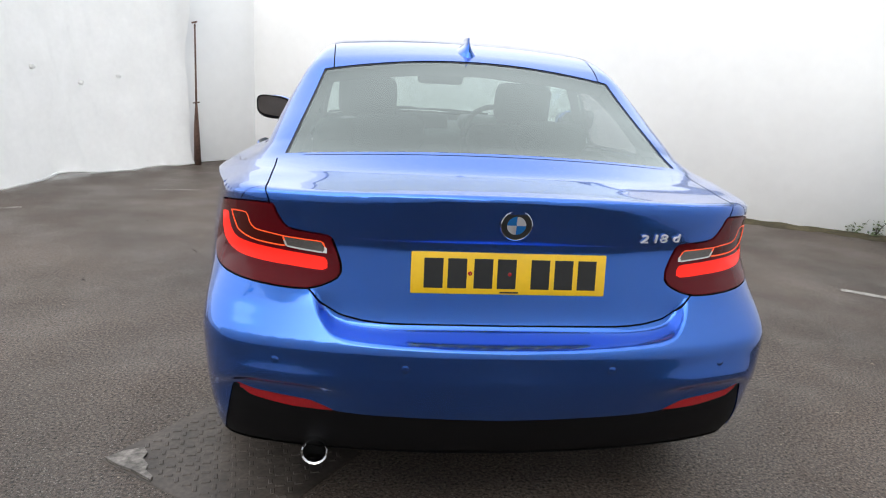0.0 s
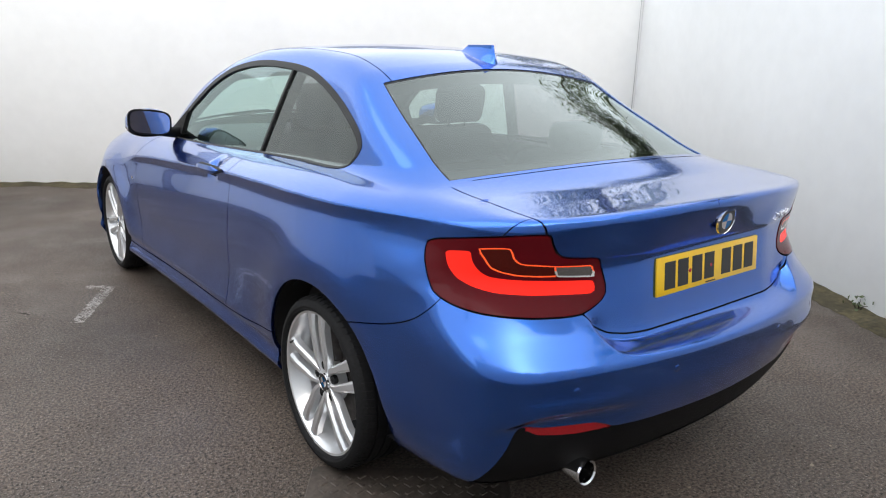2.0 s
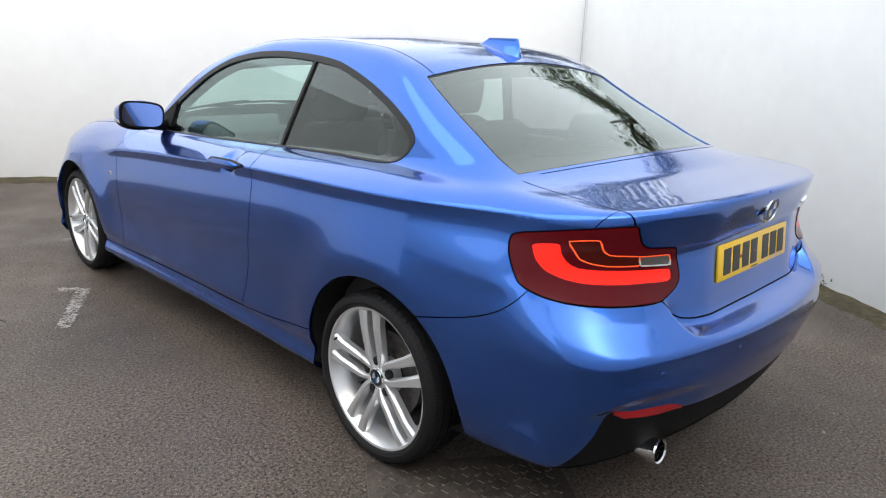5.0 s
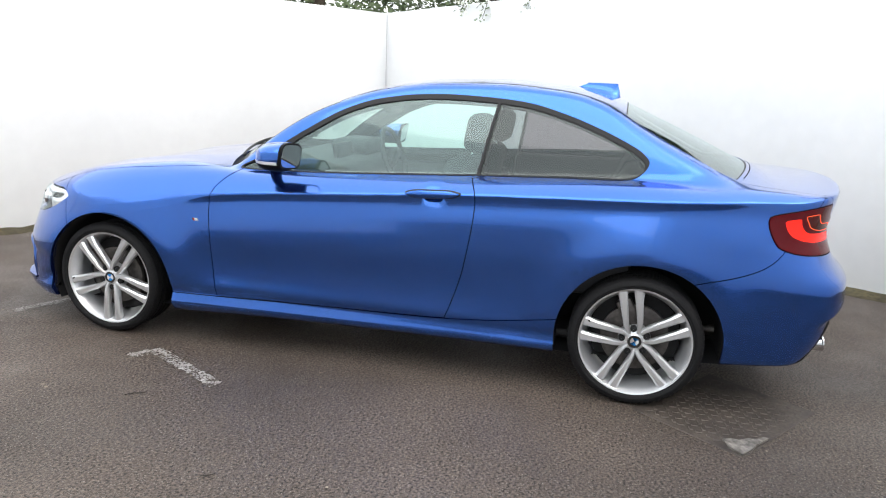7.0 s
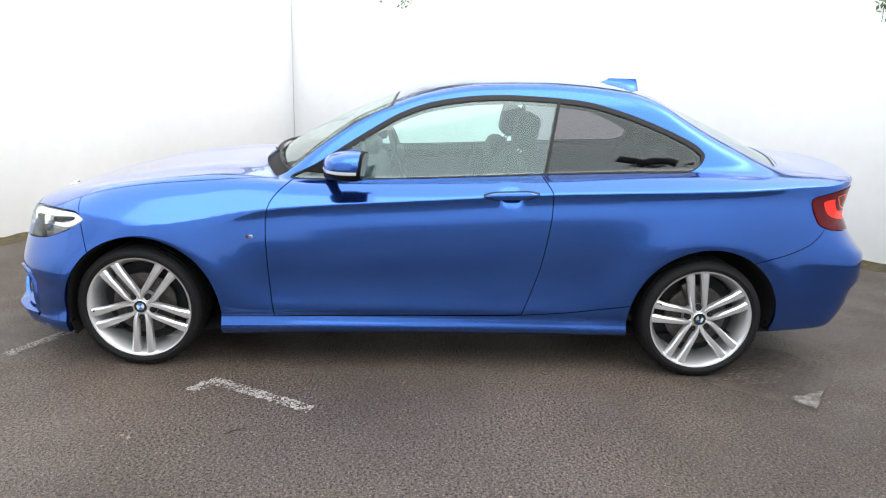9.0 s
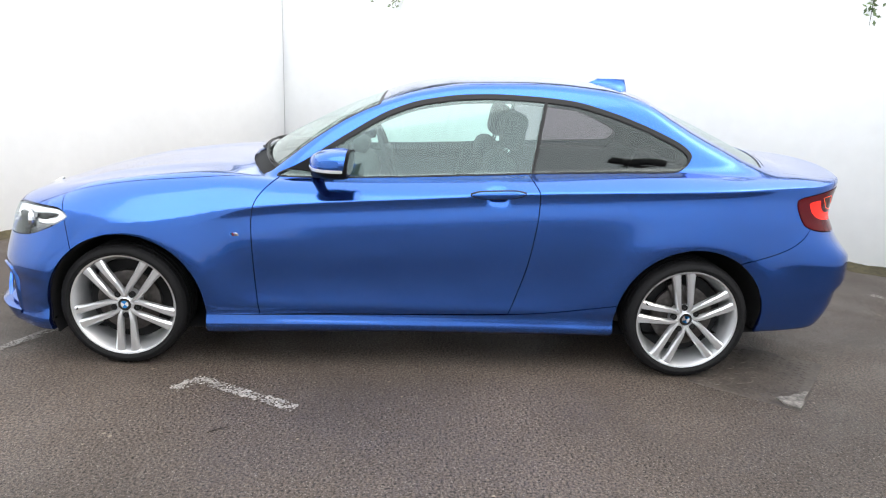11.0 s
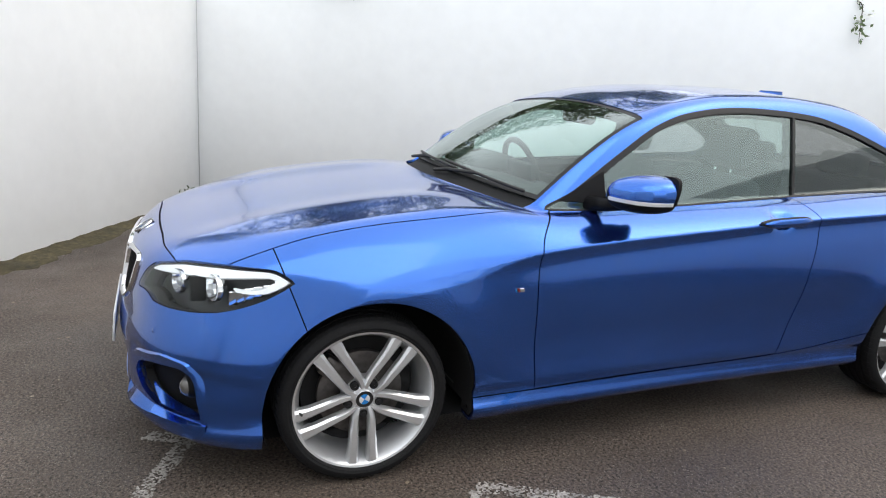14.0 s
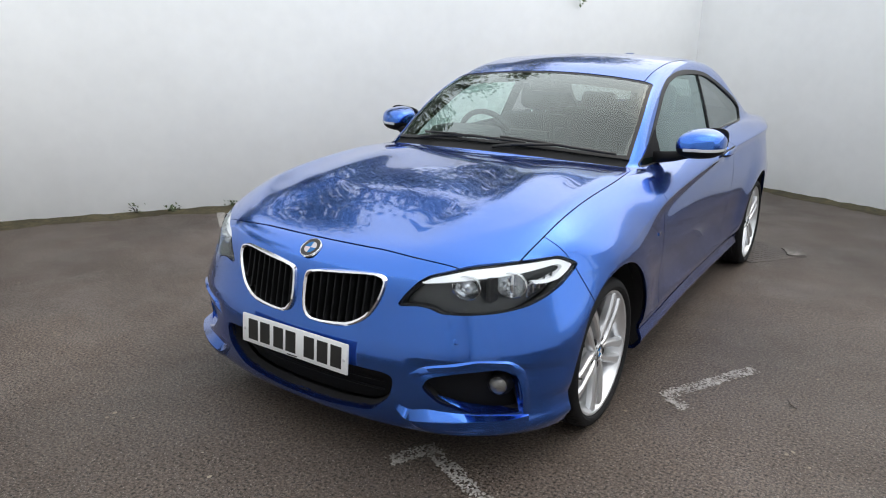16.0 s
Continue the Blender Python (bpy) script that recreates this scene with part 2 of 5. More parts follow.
roof_line = spl((2.45, 0.80), (2.30, 0.895), (2.168, 0.975), (2.0, 1.075), (1.845, 1.158), (1.68, 1.235), (1.528, 1.293), (1.339, 1.352), (1.055, 1.394), (0.739, 1.403), (0.42, 1.385), (0.193, 1.341),
                (0.042, 1.280), (-0.246, 1.155), (-0.42, 1.073), (-0.55, 1.005), (-0.62, 0.93), (-0.70, 0.70))
cabin_w = spl((2.3, 0.67), (1.9, 0.700), (1.5, 0.716), (0.8, 0.712), (0.3, 0.722), (0.0, 0.735), (-0.3, 0.725), (-0.6, 0.67), (-0.8, 0.60))


scoop_lip = spl((0.30, 0.475), (0.41, 0.492), (0.50, 0.502), (0.58, 0.505), (0.66, 0.504), (0.70, 0.497), (0.74, 0.478), (0.80, 0.45))


shelf_edge = spl((0.0, 0.608), (0.30, 0.610), (0.40, 0.616), (0.455, 0.629), (0.486, 0.655), (0.506, 0.69), (0.522, 0.73), (0.56, 0.84), (0.7, 1.2))


def shelf(x, z):
    """Height over the edge of the shelf that the boot lid closes on."""
    x = np.minimum(x, 0.6)
    return (z - shelf_edge(x)) / np.hypot(1, (shelf_edge(x + 0.002) - shelf_edge(x - 0.002)) / 0.004)


def car_field(p):
    """Below zero inside the bodywork."""
    x, y, z = np.abs(p[:, 0]), p[:, 1], p[:, 2]
    zs = swage(y)
    d = z - zs
    rise = np.maximum(belt(y) - zs, 0.03)
    soft = 0.003 + 0.035 * step(2.02, 2.45, y)      # the crease fades out over the front wheel
    w = width(y)
    for k, share in ((-1, 0.25), (0, 0.5), (1, 0.25)):
        dk = d + k * soft
        w = w - share * np.where(dk < 0, inset(dk), shoulder(dk / rise))
    t = np.maximum(-d, 0) / 0.048
    w = w - 0.0085 * t * t * np.exp(2 - 2 * t) * step(2.35, 1.95, y) * step(-0.62, -0.2, y)      # hollow under the flank's crease
    w = w - 0.026 * step(0.74, 0.9, z) * step(-0.1, -0.5, y)
    w = w + (0.021 * np.exp(-((z - 0.218) / 0.030) ** 2) - 0.007 * np.exp(-((z - 0.285) / 0.020) ** 2)) * step(-0.2, 0.2, y)
    w = w + (0.013 * np.exp(-((z - 0.29) / 0.07) ** 2) - 0.005 * np.exp(-((z - 0.47) / 0.08) ** 2)) * step(0.25, 0.75, y) * step(2.35, 2.0, y)      # the foot of the door flares out
    w = w + 0.050 * step(-0.22, -0.78, y) * step(0.78, 0.57, z) + 0.035 * step(2.85, 3.2, y) * step(0.72, 0.45, z)
    for cy, cz, r in (FA, RA):
        far = np.hypot(y - cy, z - cz) - r - 0.01
        w = w + (0.020 if cy > 1 else 0.019) * np.exp(-(far / np.where(far > 0, 0.13, 0.05)) ** 2) * step(0.2, 0.4, z)
    w = w - 0.026 * np.exp(-((y - 0.945) / 0.050) ** 4 - ((z - 0.882) / 0.030) ** 2)      # bowl behind the door handle
    side = x - w
    top = (z - (top_line(y) - (0.085 - 0.062 * step(1.9, 2.4, y) - 0.030 * step(-0.2, -0.6, y)) * x * x + 0.010 * np.exp(-((x - 0.44) / 0.11) ** 2) * step(2.1, 2.5, y) * step(3.35, 3.0, y))) * 0.97
    full = step(0.74, 0.46, z)
    front = y - (nose(z) - (0.29 - 0.06 * full) * x ** 2 - (0.87 - 0.37 * full) * x ** 6
                 + 0.026 * np.exp(-((z - 0.205) / 0.030) ** 2) * step(0.43, 0.56, x))
    low = step(0.83, 0.58, z)
    notch = step(0.0, 0.026, shelf(x, z))
    upper = step(0.67, 0.75, z)
    flat = step(1.0, 0.86, z) * (notch * step(0.57, 0.635, z) + (1 - notch) * step(0.60, 0.74, z))
    back = tail(z) + (tail_corner(z) - tail(z)) * ((1 - notch) * (1 - upper) + step(0.40, 0.60, x) * upper)
    rear = (back + (0.25 - 0.05 * low) * (x ** 2 - flat * smin(x, 0.31, 0.05) ** 2) + (0.9 - 0.62 * low) * x ** 8) - y
    b = smax(smax(side, front, 0.10), rear, 0.09)
    # scoops: over the rear reflectors, and under the brow of the front intakes
    lip = scoop_lip(x)
    t = np.maximum(lip - z, 0) / 0.040
    b = b + (0.020 * t * t * np.exp(2 - 2 * t) - 0.006 * np.exp(-(np.maximum(z - lip, (lip - z) * 0.6) / 0.034) ** 2)) * step(0.34, 0.56, x) * step(0.82, 0.70, x) * step(-0.60, -0.78, y)
    t = np.maximum(0.440 - 0.10 * np.maximum(x - 0.66, 0) - z, 0) / 0.034
    b = b + 0.009 * t * t * np.exp(2 - 2 * t) * step(0.44, 0.52, x) * step(3.0, 3.10, y)
    b = smax(b, top, 0.045 + 0.06 * step(2.9, 3.3, y))
    b = smax(b, floor_line(y) - z, 0.03)
    c = np.where(y > 0.8, 0.04 + 0.42 * step(1.45, 2.1, y), -0.12 * step(0.5, 0.0, y))
    crown = 0.10 - 0.06 * step(1.4, 1.9, y) + 0.09 * step(0.35, -0.1, y)
    roof = (z - (roof_line(y + c * x * x) - crown * x * x)) * 0.88
    glass = (x - (cabin_w(y) - 0.34 * (z - 0.95) - 0.12 * (z - 0.95) ** 2)) * 0.94
    g = np.maximum(smax(glass, roof, 0.085), 0.86 - z)
    return smin(b, g, 0.03 + 0.06 * step(0.25, -0.3, y))


def car_normal(p, e=0.0015):
    g = np.stack([car_field(p + np.eye(3)[i] * e) - car_field(p - np.eye(3)[i] * e) for i in range(3)], 1) / (2 * e)
    return g


def settle(p, n=4):
    """Moves points onto the bodywork."""
    for _ in range(n):
        f, g = car_field(p), car_normal(p)
        p = p - np.clip(f / np.maximum((g * g).sum(1), 0.05), -0.02, 0.02)[:, None] * g
    return p


def skin(h):
    """One half (x > 0) of the bodywork as triangles, by surface nets."""
    ax = [np.arange(a, b, h) for a, b in ((-1.5 * h, 0.98), (-1.02, 3.58), (0.10, 1.45))]
    n = [len(a) for a in ax]
    grid = np.empty(n)
    for i, x in enumerate(ax[0]):
        Y, Z = np.meshgrid(ax[1], ax[2], indexing="ij")
        grid[i] = car_field(np.stack([np.full(Y.size, x), Y.ravel(), Z.ravel()], 1)).reshape(Y.shape)
    s = grid < 0
    corner = [s[i:n[0] - 1 + i, j:n[1] - 1 + j, k:n[2] - 1 + k] for i in (0, 1) for j in (0, 1) for k in (0, 1)]
    live = np.logical_or.reduce(corner) & ~np.logical_and.reduce(corner)
    idx = np.full(live.shape, -1)
    cells = np.argwhere(live)
    idx[live] = np.arange(len(cells))
    V = np.stack([ax[a][cells[:, a]] + h / 2 for a in range(3)], 1)
    V = settle(V, 5)
    F = []
    for a in range(3):
        b, c = (a + 1) % 3, (a + 2) % 3
        lo = [slice(None)] * 3
        hi = [slice(None)] * 3
        lo[a], hi[a] = slice(0, -1), slice(1, None)
        A, B = s[tuple(lo)], s[tuple(hi)]
        E = np.argwhere(A != B)
        E = E[(E[:, b] > 0) & (E[:, c] > 0) & (E[:, b] < n[b] - 1) & (E[:, c] < n[c] - 1)]
        inside = A[tuple(E.T)]

        def at(db, dc):
            q = E.copy()
            q[:, b] -= db
            q[:, c] -= dc
            return idx[tuple(q.T)]
        q = np.stack([at(1, 1), at(0, 1), at(0, 0), at(1, 0)], 1)
        q[~inside] = q[~inside][:, ::-1]
        F += [q[:, [0, 1, 2]], q[:, [0, 2, 3]]]
    F = np.concatenate(F)
    return V, F[(F >= 0).all(1)]


def cut(V, F, g):
    """Splits triangles along g = 0."""
    g = np.where(np.abs(g) < 1e-5, 1e-5, g)
    s = g > 0
    k = s[F].sum(1)
    mixed = (k == 1) | (k == 2)
    keep, M = F[~mixed], F[mixed]
    if not len(M):
        return V, F
    sm = s[M]
    lone = np.where(sm.sum(1) == 1, sm.argmax(1), (~sm).argmax(1))
    r = np.arange(len(M))
    a, b, c = M[r, lone], M[r, (lone + 1) % 3], M[r, (lone + 2) % 3]
    E = np.sort(np.concatenate([np.stack([a, b], 1), np.stack([a, c], 1)]), 1)
    U, inv = np.unique(E, axis=0, return_inverse=True)
    inv = inv.ravel()
    t = g[U[:, 0]] / (g[U[:, 0]] - g[U[:, 1]])
    P = V[U[:, 0]] + t[:, None] * (V[U[:, 1]] - V[U[:, 0]])
    ab, ac = len(V) + inv[:len(M)], len(V) + inv[len(M):]
    return np.concatenate([V, P]), np.concatenate([keep, np.stack([a, ab, ac], 1), np.stack([ab, b, c], 1), np.stack([ab, c, ac], 1)])


def outline(pts, n=6, closed=True, tight=0.5):
    """A rounded closed line through points (Catmull-Rom)."""
    P = np.array(pts, float)
    N = len(P)
    out = []
    for i in range(N):
        a, b, c, d = P[i - 1], P[i], P[(i + 1) % N], P[(i + 2) % N]
        for t in np.arange(n) / n:
            m0, m1 = tight * (c - a) * 0.8, tight * (d - b) * 0.8
            out.append((2 * t ** 3 - 3 * t * t + 1) * b + (t ** 3 - 2 * t * t + t) * m0 + (3 * t * t - 2 * t ** 3) * c + (t ** 3 - t * t) * m1)
    return np.array(out)


def area_sd(u, v, poly):
    """Signed distance to a closed line, below zero inside."""
    out = np.full(len(u), 9.0)
    lo, hi = poly.min(0) - 0.15, poly.max(0) + 0.15
    m = (u > lo[0]) & (u < hi[0]) & (v > lo[1]) & (v < hi[1])
    p = np.stack([u[m], v[m]], 1)
    if not len(p):
        return out
    best, odd = np.full(len(p), 9.0), np.zeros(len(p), bool)
    for a, b in zip(poly, np.roll(poly, -1, 0)):
        ab = b - a
        t = np.clip(((p - a) @ ab) / max(ab @ ab, 1e-12), 0, 1)
        best = np.minimum(best, np.hypot(*(p - a - t[:, None] * ab).T))
        if a[1] != b[1]:
            odd ^= ((a[1] > p[:, 1]) != (b[1] > p[:, 1])) & (p[:, 0] < ab[0] * (p[:, 1] - a[1]) / ab[1] + a[0])
    out[m] = np.where(odd, -best, best)
    return out


def tail_u(x, y):
    return 0.6 * np.arctan2(x, -(y + 0.2))


def head_u(x, y):
    return 0.9 * np.arctan2(x, y - 2.4)


def on_skin(at, way):
    """Where a ray from outside first meets the bodywork, and the normal there."""
    o, w = np.array(at, float), np.array(way, float)
    w /= np.linalg.norm(w)
    P = o + np.linspace(0, 1.6, 1601)[:, None] * w
    i = int(np.argmax(car_field(P) < 0))
    p = settle(P[i:i + 1], 3)
    n = car_normal(p)[0]
    return Vector(p[0].tolist()), Vector(n.tolist()).normalized()


# outlines: side views are (y, z), front and rear views (x, z)
WINDOW = outline([(1.985, 0.914), (1.865, 0.982), (1.682, 1.102), (1.496, 1.213), (1.335, 1.275), (1.145, 1.309), (0.954, 1.320), (0.721, 1.313), (0.542, 1.294), (0.35, 1.242),
                  (0.185, 1.180), (0.061, 1.121), (0.012, 1.073), (0.035, 1.023), (0.104, 0.992), (0.391, 0.980), (0.805, 0.959), (1.326, 0.931), (1.7, 0.916)])
DOOR = outline([(1.94, 0.93), (2.015, 0.875), (2.06, 0.815), (2.078, 0.712), (2.068, 0.45), (2.050, 0.285), (2.03, 0.274), (1.743, 0.280), (1.2, 0.288), (0.90, 0.298),
                (0.862, 0.318), (0.795, 0.525), (0.757, 0.745), (0.750, 0.86), (0.757, 0.905), (0.79, 0.955), (0.81, 0.99), (0.85, 1.1), (1.4, 1.1), (1.8, 1.0)])
# tail lamp: (u, z) with u round the corner of the car
TAIL = outline([(0.731, 0.889), (0.707, 0.902), (0.623, 0.924), (0.550, 0.937), (0.500, 0.940), (0.494, 0.918), (0.485, 0.892), (0.474, 0.880), (0.454, 0.875), (0.400, 0.868), (0.392, 0.843),
                (0.378, 0.794), (0.377, 0.769), (0.386, 0.752), (0.410, 0.734), (0.431, 0.726), (0.467, 0.725), (0.522, 0.726), (0.574, 0.729), (0.617, 0.733), (0.657, 0.741), (0.688, 0.753),
                (0.708, 0.768), (0.723, 0.802), (0.734, 0.842), (0.736, 0.871)], 3, tight=0.35)
GUIDE = outline([(0.688, 0.874), (0.639, 0.885), (0.634, 0.861), (0.621, 0.836), (0.601, 0.823), (0.561, 0.819), (0.487, 0.816), (0.409, 0.808), (0.405, 0.775), (0.469, 0.778), (0.530, 0.779),
                 (0.587, 0.782), (0.629, 0.792), (0.661, 0.809), (0.680, 0.835)], 4, tight=0.3)
DULL = outline([(0.621, 0.894), (0.568, 0.902), (0.559, 0.874), (0.544, 0.861), (0.488, 0.855), (0.481, 0.829), (0.547, 0.830), (0.579, 0.837), (0.600, 0.848), (0.612, 0.872)], 4, tight=0.3)
BACKUP = outline([(0.487, 0.855), (0.414, 0.850), (0.408, 0.820), (0.481, 0.828)], 4, tight=0.06)
# headlamp and its light bar: (u, z) with u round the nose
HEAD = outline([(0.347, 0.603), (0.370, 0.642), (0.406, 0.684), (0.442, 0.705), (0.548, 0.732), (0.671, 0.741), (0.819, 0.743), (0.855, 0.736), (0.899, 0.712), (0.877, 0.689), (0.827, 0.655),
                (0.769, 0.627), (0.707, 0.606), (0.624, 0.593), (0.538, 0.588), (0.472, 0.589), (0.439, 0.602), (0.404, 0.607), (0.372, 0.603)], 4, tight=0.4)
DAYBAR = outline([(0.406, 0.679), (0.442, 0.700), (0.547, 0.727), (0.670, 0.736), (0.818, 0.738), (0.850, 0.731), (0.885, 0.712), (0.858, 0.690), (0.822, 0.672), (0.774, 0.668), (0.733, 0.675),
                  (0.733, 0.681), (0.775, 0.679), (0.809, 0.684), (0.845, 0.710), (0.829, 0.721), (0.779, 0.717), (0.684, 0.707), (0.573, 0.700), (0.469, 0.686)], 3, tight=0.3)
KIDNEY = outline([(0.028, 0.635), (0.05, 0.664), (0.18, 0.678), (0.305, 0.688), (0.345, 0.672), (0.332, 0.61), (0.295, 0.55), (0.22, 0.508), (0.07, 0.500), (0.030, 0.54)])
MOUTH = outline([(-0.36, 0.372), (0.0, 0.372), (0.36, 0.372), (0.409, 0.352), (0.395, 0.285), (0.315, 0.215), (0.16, 0.195), (0.0, 0.19), (-0.315, 0.215)], tight=0.4)
INTAKE = outline([(0.510, 0.338), (0.53, 0.375), (0.61, 0.397), (0.722, 0.412), (0.766, 0.382), (0.780, 0.30), (0.783, 0.255), (0.65, 0.262), (0.565, 0.290)], tight=0.3)
BOOT = outline([(-0.3, 0.648), (0.0, 0.647), (0.30, 0.649), (0.38, 0.653), (0.44, 0.664), (0.485, 0.688), (0.515, 0.720), (0.56, 0.76), (0.54, 0.82), (0.58, 0.87), (0.619, 0.915),
                (0.627, 0.95), (0.632, 1.05), (0.0, 1.15), (-0.4, 1.1)], tight=0.25)
GLINT = outline([(0.447, 0.414), (0.555, 0.414), (0.671, 0.430), (0.708, 0.456), (0.655, 0.451), (0.512, 0.440)], tight=0.3)
arch_side = spl((-0.2, 0.585), (-0.244, 0.597), (-0.40, 0.638), (-0.48, 0.672), (-0.535, 0.715), (-0.58, 0.775), (-0.7, 0.95))
sill_top = spl((2.4, 0.268), (2.05, 0.272), (1.4, 0.283), (1.0, 0.290), (0.659, 0.315), (0.3, 0.372))
valance_top = spl((0.0, 0.407), (0.2, 0.410), (0.43, 0.414), (0.48, 0.424), (0.60, 0.440), (0.70, 0.460), (0.85, 0.49))
bonnet_side = spl((3.40, 0.47), (3.33, 0.535), (3.24, 0.62), (3.137, 0.70), (2.8, 0.722), (2.4, 0.722), (2.12, 0.705), (2.03, 0.665))
bonnet_front = spl((0.0, 0.750), (0.25, 0.750), (0.42, 0.743), (0.54, 0.730), (0.62, 0.70), (0.8, 0.60))
screen_side = spl((2.05, 0.665), (1.8, 0.632), (1.533, 0.582), (1.4, 0.56))
rear_side = spl((0.14, 0.534), (-0.1, 0.582), (-0.35, 0.626), (-0.6, 0.65))


def regions(p):
    """Signed distances to the outlines of all panels."""
    x, y, z = p.T
    big = np.full(len(p), 9.0)
    g = {}
    lateral = x > 0.45
    g["window"] = np.where(lateral, np.maximum(area_sd(y, z, WINDOW), x - (cabin_w(y) - 0.34 * (z - 0.95) + 0.024)), big)
    g["pane"] = g["window"] + 0.005 + 0.018 * step(0.02, 0.09, z - belt(y))
    g["post"] = np.abs(y - (0.770 + (z - 0.967) * -0.19)) - 0.0075
    g["door"] = np.where(lateral & (z < 1.15), area_sd(y, z, DOOR), big)
    g["tail"] = np.where((y < -0.3) & (x > 0.3), area_sd(tail_u(x, y), z, TAIL), big)
    g["guide"] = np.where((y < -0.3) & (x > 0.3), area_sd(tail_u(x, y), z, GUIDE), big)
    g["dull"] = np.where((y < -0.3) & (x > 0.3), area_sd(tail_u(x, y), z, DULL), big)
    g["backup"] = np.where((y < -0.3) & (x > 0.3), area_sd(tail_u(x, y), z, BACKUP), big)
    low = z < 0.8385 + 0.12 * (tail_u(x, y) - 0.45)
    g["line"] = np.minimum(np.where(g["backup"] > 0.002, np.abs(g["dull"]) - 0.0017, 9.0), np.where(low, 9.0, np.abs(g["backup"]) - 0.0016))
    g["rim"] = np.where(low, np.abs(g["backup"]) - 0.0019, 9.0)
    g["head"] = np.where((y > 2.7) & (x > 0.3), area_sd(head_u(x, y), z, HEAD), big)
    g["daybar"] = np.where((y > 2.7) & (x > 0.3), area_sd(head_u(x, y), z, DAYBAR), big)
    for k, poly in (("kidney", KIDNEY), ("mouth", MOUTH), ("intake", INTAKE)):
        g[k] = np.where(y > 2.9, area_sd(x, z, poly), big)
    g["boot"] = np.where(y < -0.4, area_sd(x, z, BOOT), big)
    g["boot"] = np.maximum(g["boot"], y - (-0.492 + 0.28 * x * x))
    g["glint"] = np.where(y < -0.4, area_sd(x, z, GLINT), big)
    g["valance"] = np.where(y < -0.4, smax(z - valance_top(x), x - (0.724 + 0.22 * (0.44 - z)), 0.03), big)
    g["rear_glass"] = np.where(z > 0.95, np.maximum(np.maximum(x - rear_side(y), y - (0.125 + 0.02 * x * x)), -0.475 + 0.28 * x * x - y), big)
    g["rear_pane"] = g["rear_glass"] + 0.007
    base, head = 2.155 - 0.36 * x * x, 1.495 + 0.03 * x * x
    g["screen"] = np.where(z > 0.85, np.maximum(np.maximum(x - screen_side(y), y - base), head - y), big)
    g["screen_pane"] = g["screen"] + 0.018
    g["cowl"] = np.where(z > 0.8, np.maximum(np.maximum(y - base - 0.060, base - y), x - 0.66), big)
    g["bonnet"] = np.where((y > 1.9) & (z > 0.5), np.maximum(np.maximum(x - bonnet_side(y), (bonnet_front(x) - z) * 1.7), base + 0.060 - y), big)
    g["roof"] = np.where(z > 1.2, np.maximum(np.maximum(x - 0.515 - 0.02 * (y - 0.8), y - head), 0.125 - y), big)
    g["rbump"] = np.where((y < -0.15), np.maximum(z - arch_side(y), y + 0.2), big)
    g["sill"] = np.where((y > 0.1) & (y < 2.6) & (x > 0.5), z - sill_top(y), big)
    g["fbump"] = np.where(y > 2.6, np.maximum(2.905 + (z - 0.595) * 0.36 - y, z - 0.80), big)
    g["arch_f"] = np.where(x > 0.55, np.hypot(y - FA[0], np.minimum(z - FA[1], 0) * 0.25 + np.maximum(z - FA[1], 0)) - FA[2], big)
    g["arch_r"] = np.where(x > 0.55, np.hypot(y - RA[0], np.minimum(z - RA[1], 0) * 0.25 + np.maximum(z - RA[1], 0)) - RA[2], big)
    g["wing"] = np.where(y > 1.8, np.maximum(z - 0.945, 1.95 - y), big)
    return g


GAP = 0.0022
V, F = skin(0.0125)
V, F = cut(V, F, V[:, 0])
F = F[V[F].mean(1)[:, 0] > 0]
for w in (-0.014, 0.0, 0.008, 0.016, 0.026, 0.04):      # rows of vertices along the crease of the flank
    V, F = cut(V, F, np.where((V[:, 0] > 0.6) & (V[:, 1] > -0.5) & (V[:, 1] < 2.7), V[:, 2] - swage(V[:, 1]) + w, 9.0))
for w in (0.592, 0.602, 0.610, 0.622, 0.636, 0.650, 0.845, 0.856, 0.866, 0.878):      # and along the folds of the tail
    V, F = cut(V, F, np.where((V[:, 1] < -0.6), V[:, 2] - w, 9.0))
for w in (-0.004, 0.003, 0.011, 0.019, 0.027):
    V, F = cut(V, F, np.where((V[:, 1] < -0.6) & (V[:, 0] < 0.56) & (V[:, 2] < 0.76), shelf(V[:, 0], V[:, 2]) - w, 9.0))
for key in ("window", "pane", "post", "screen", "screen_pane", "rear_glass", "rear_pane", "valance", "glint", "kidney", "mouth", "intake", "arch_f", "arch_r", "cowl", "wing",
            "guide", "dull", "backup", "line", "rim", "daybar"):
    V, F = cut(V, F, regions(V)[key])
for key in ("door", "bonnet", "boot", "tail", "head", "rbump", "fbump", "sill", "roof"):
    for w in (-GAP, GAP):
        V, F = cut(V, F, regions(V)[key] + w)
V[np.abs(V[:, 0]) < 1e-4, 0] = 0
V = settle(V, 2)
V[V[:, 0] < 1e-4, 0] = 0
N = car_normal(V, 0.005)
N /= np.linalg.norm(N, axis=1)[:, None]
C = V[F].mean(1)
R = regions(C)
NZ = N[F].mean(1)[:, 2]
kind = np.full(len(F), "quarter", dtype="U16")
kind[R["wing"] < 0] = "wing"


def paint_in(key, name=None, gap=False, where=None):
    m = R[key] < (-GAP if gap else 0)
    edge = np.abs(R[key]) <= GAP if gap else np.zeros(len(F), bool)
    if where is not None:
        m, edge = m & where, edge & where
    kind[m] = name or key
    kind[edge] = "gap"


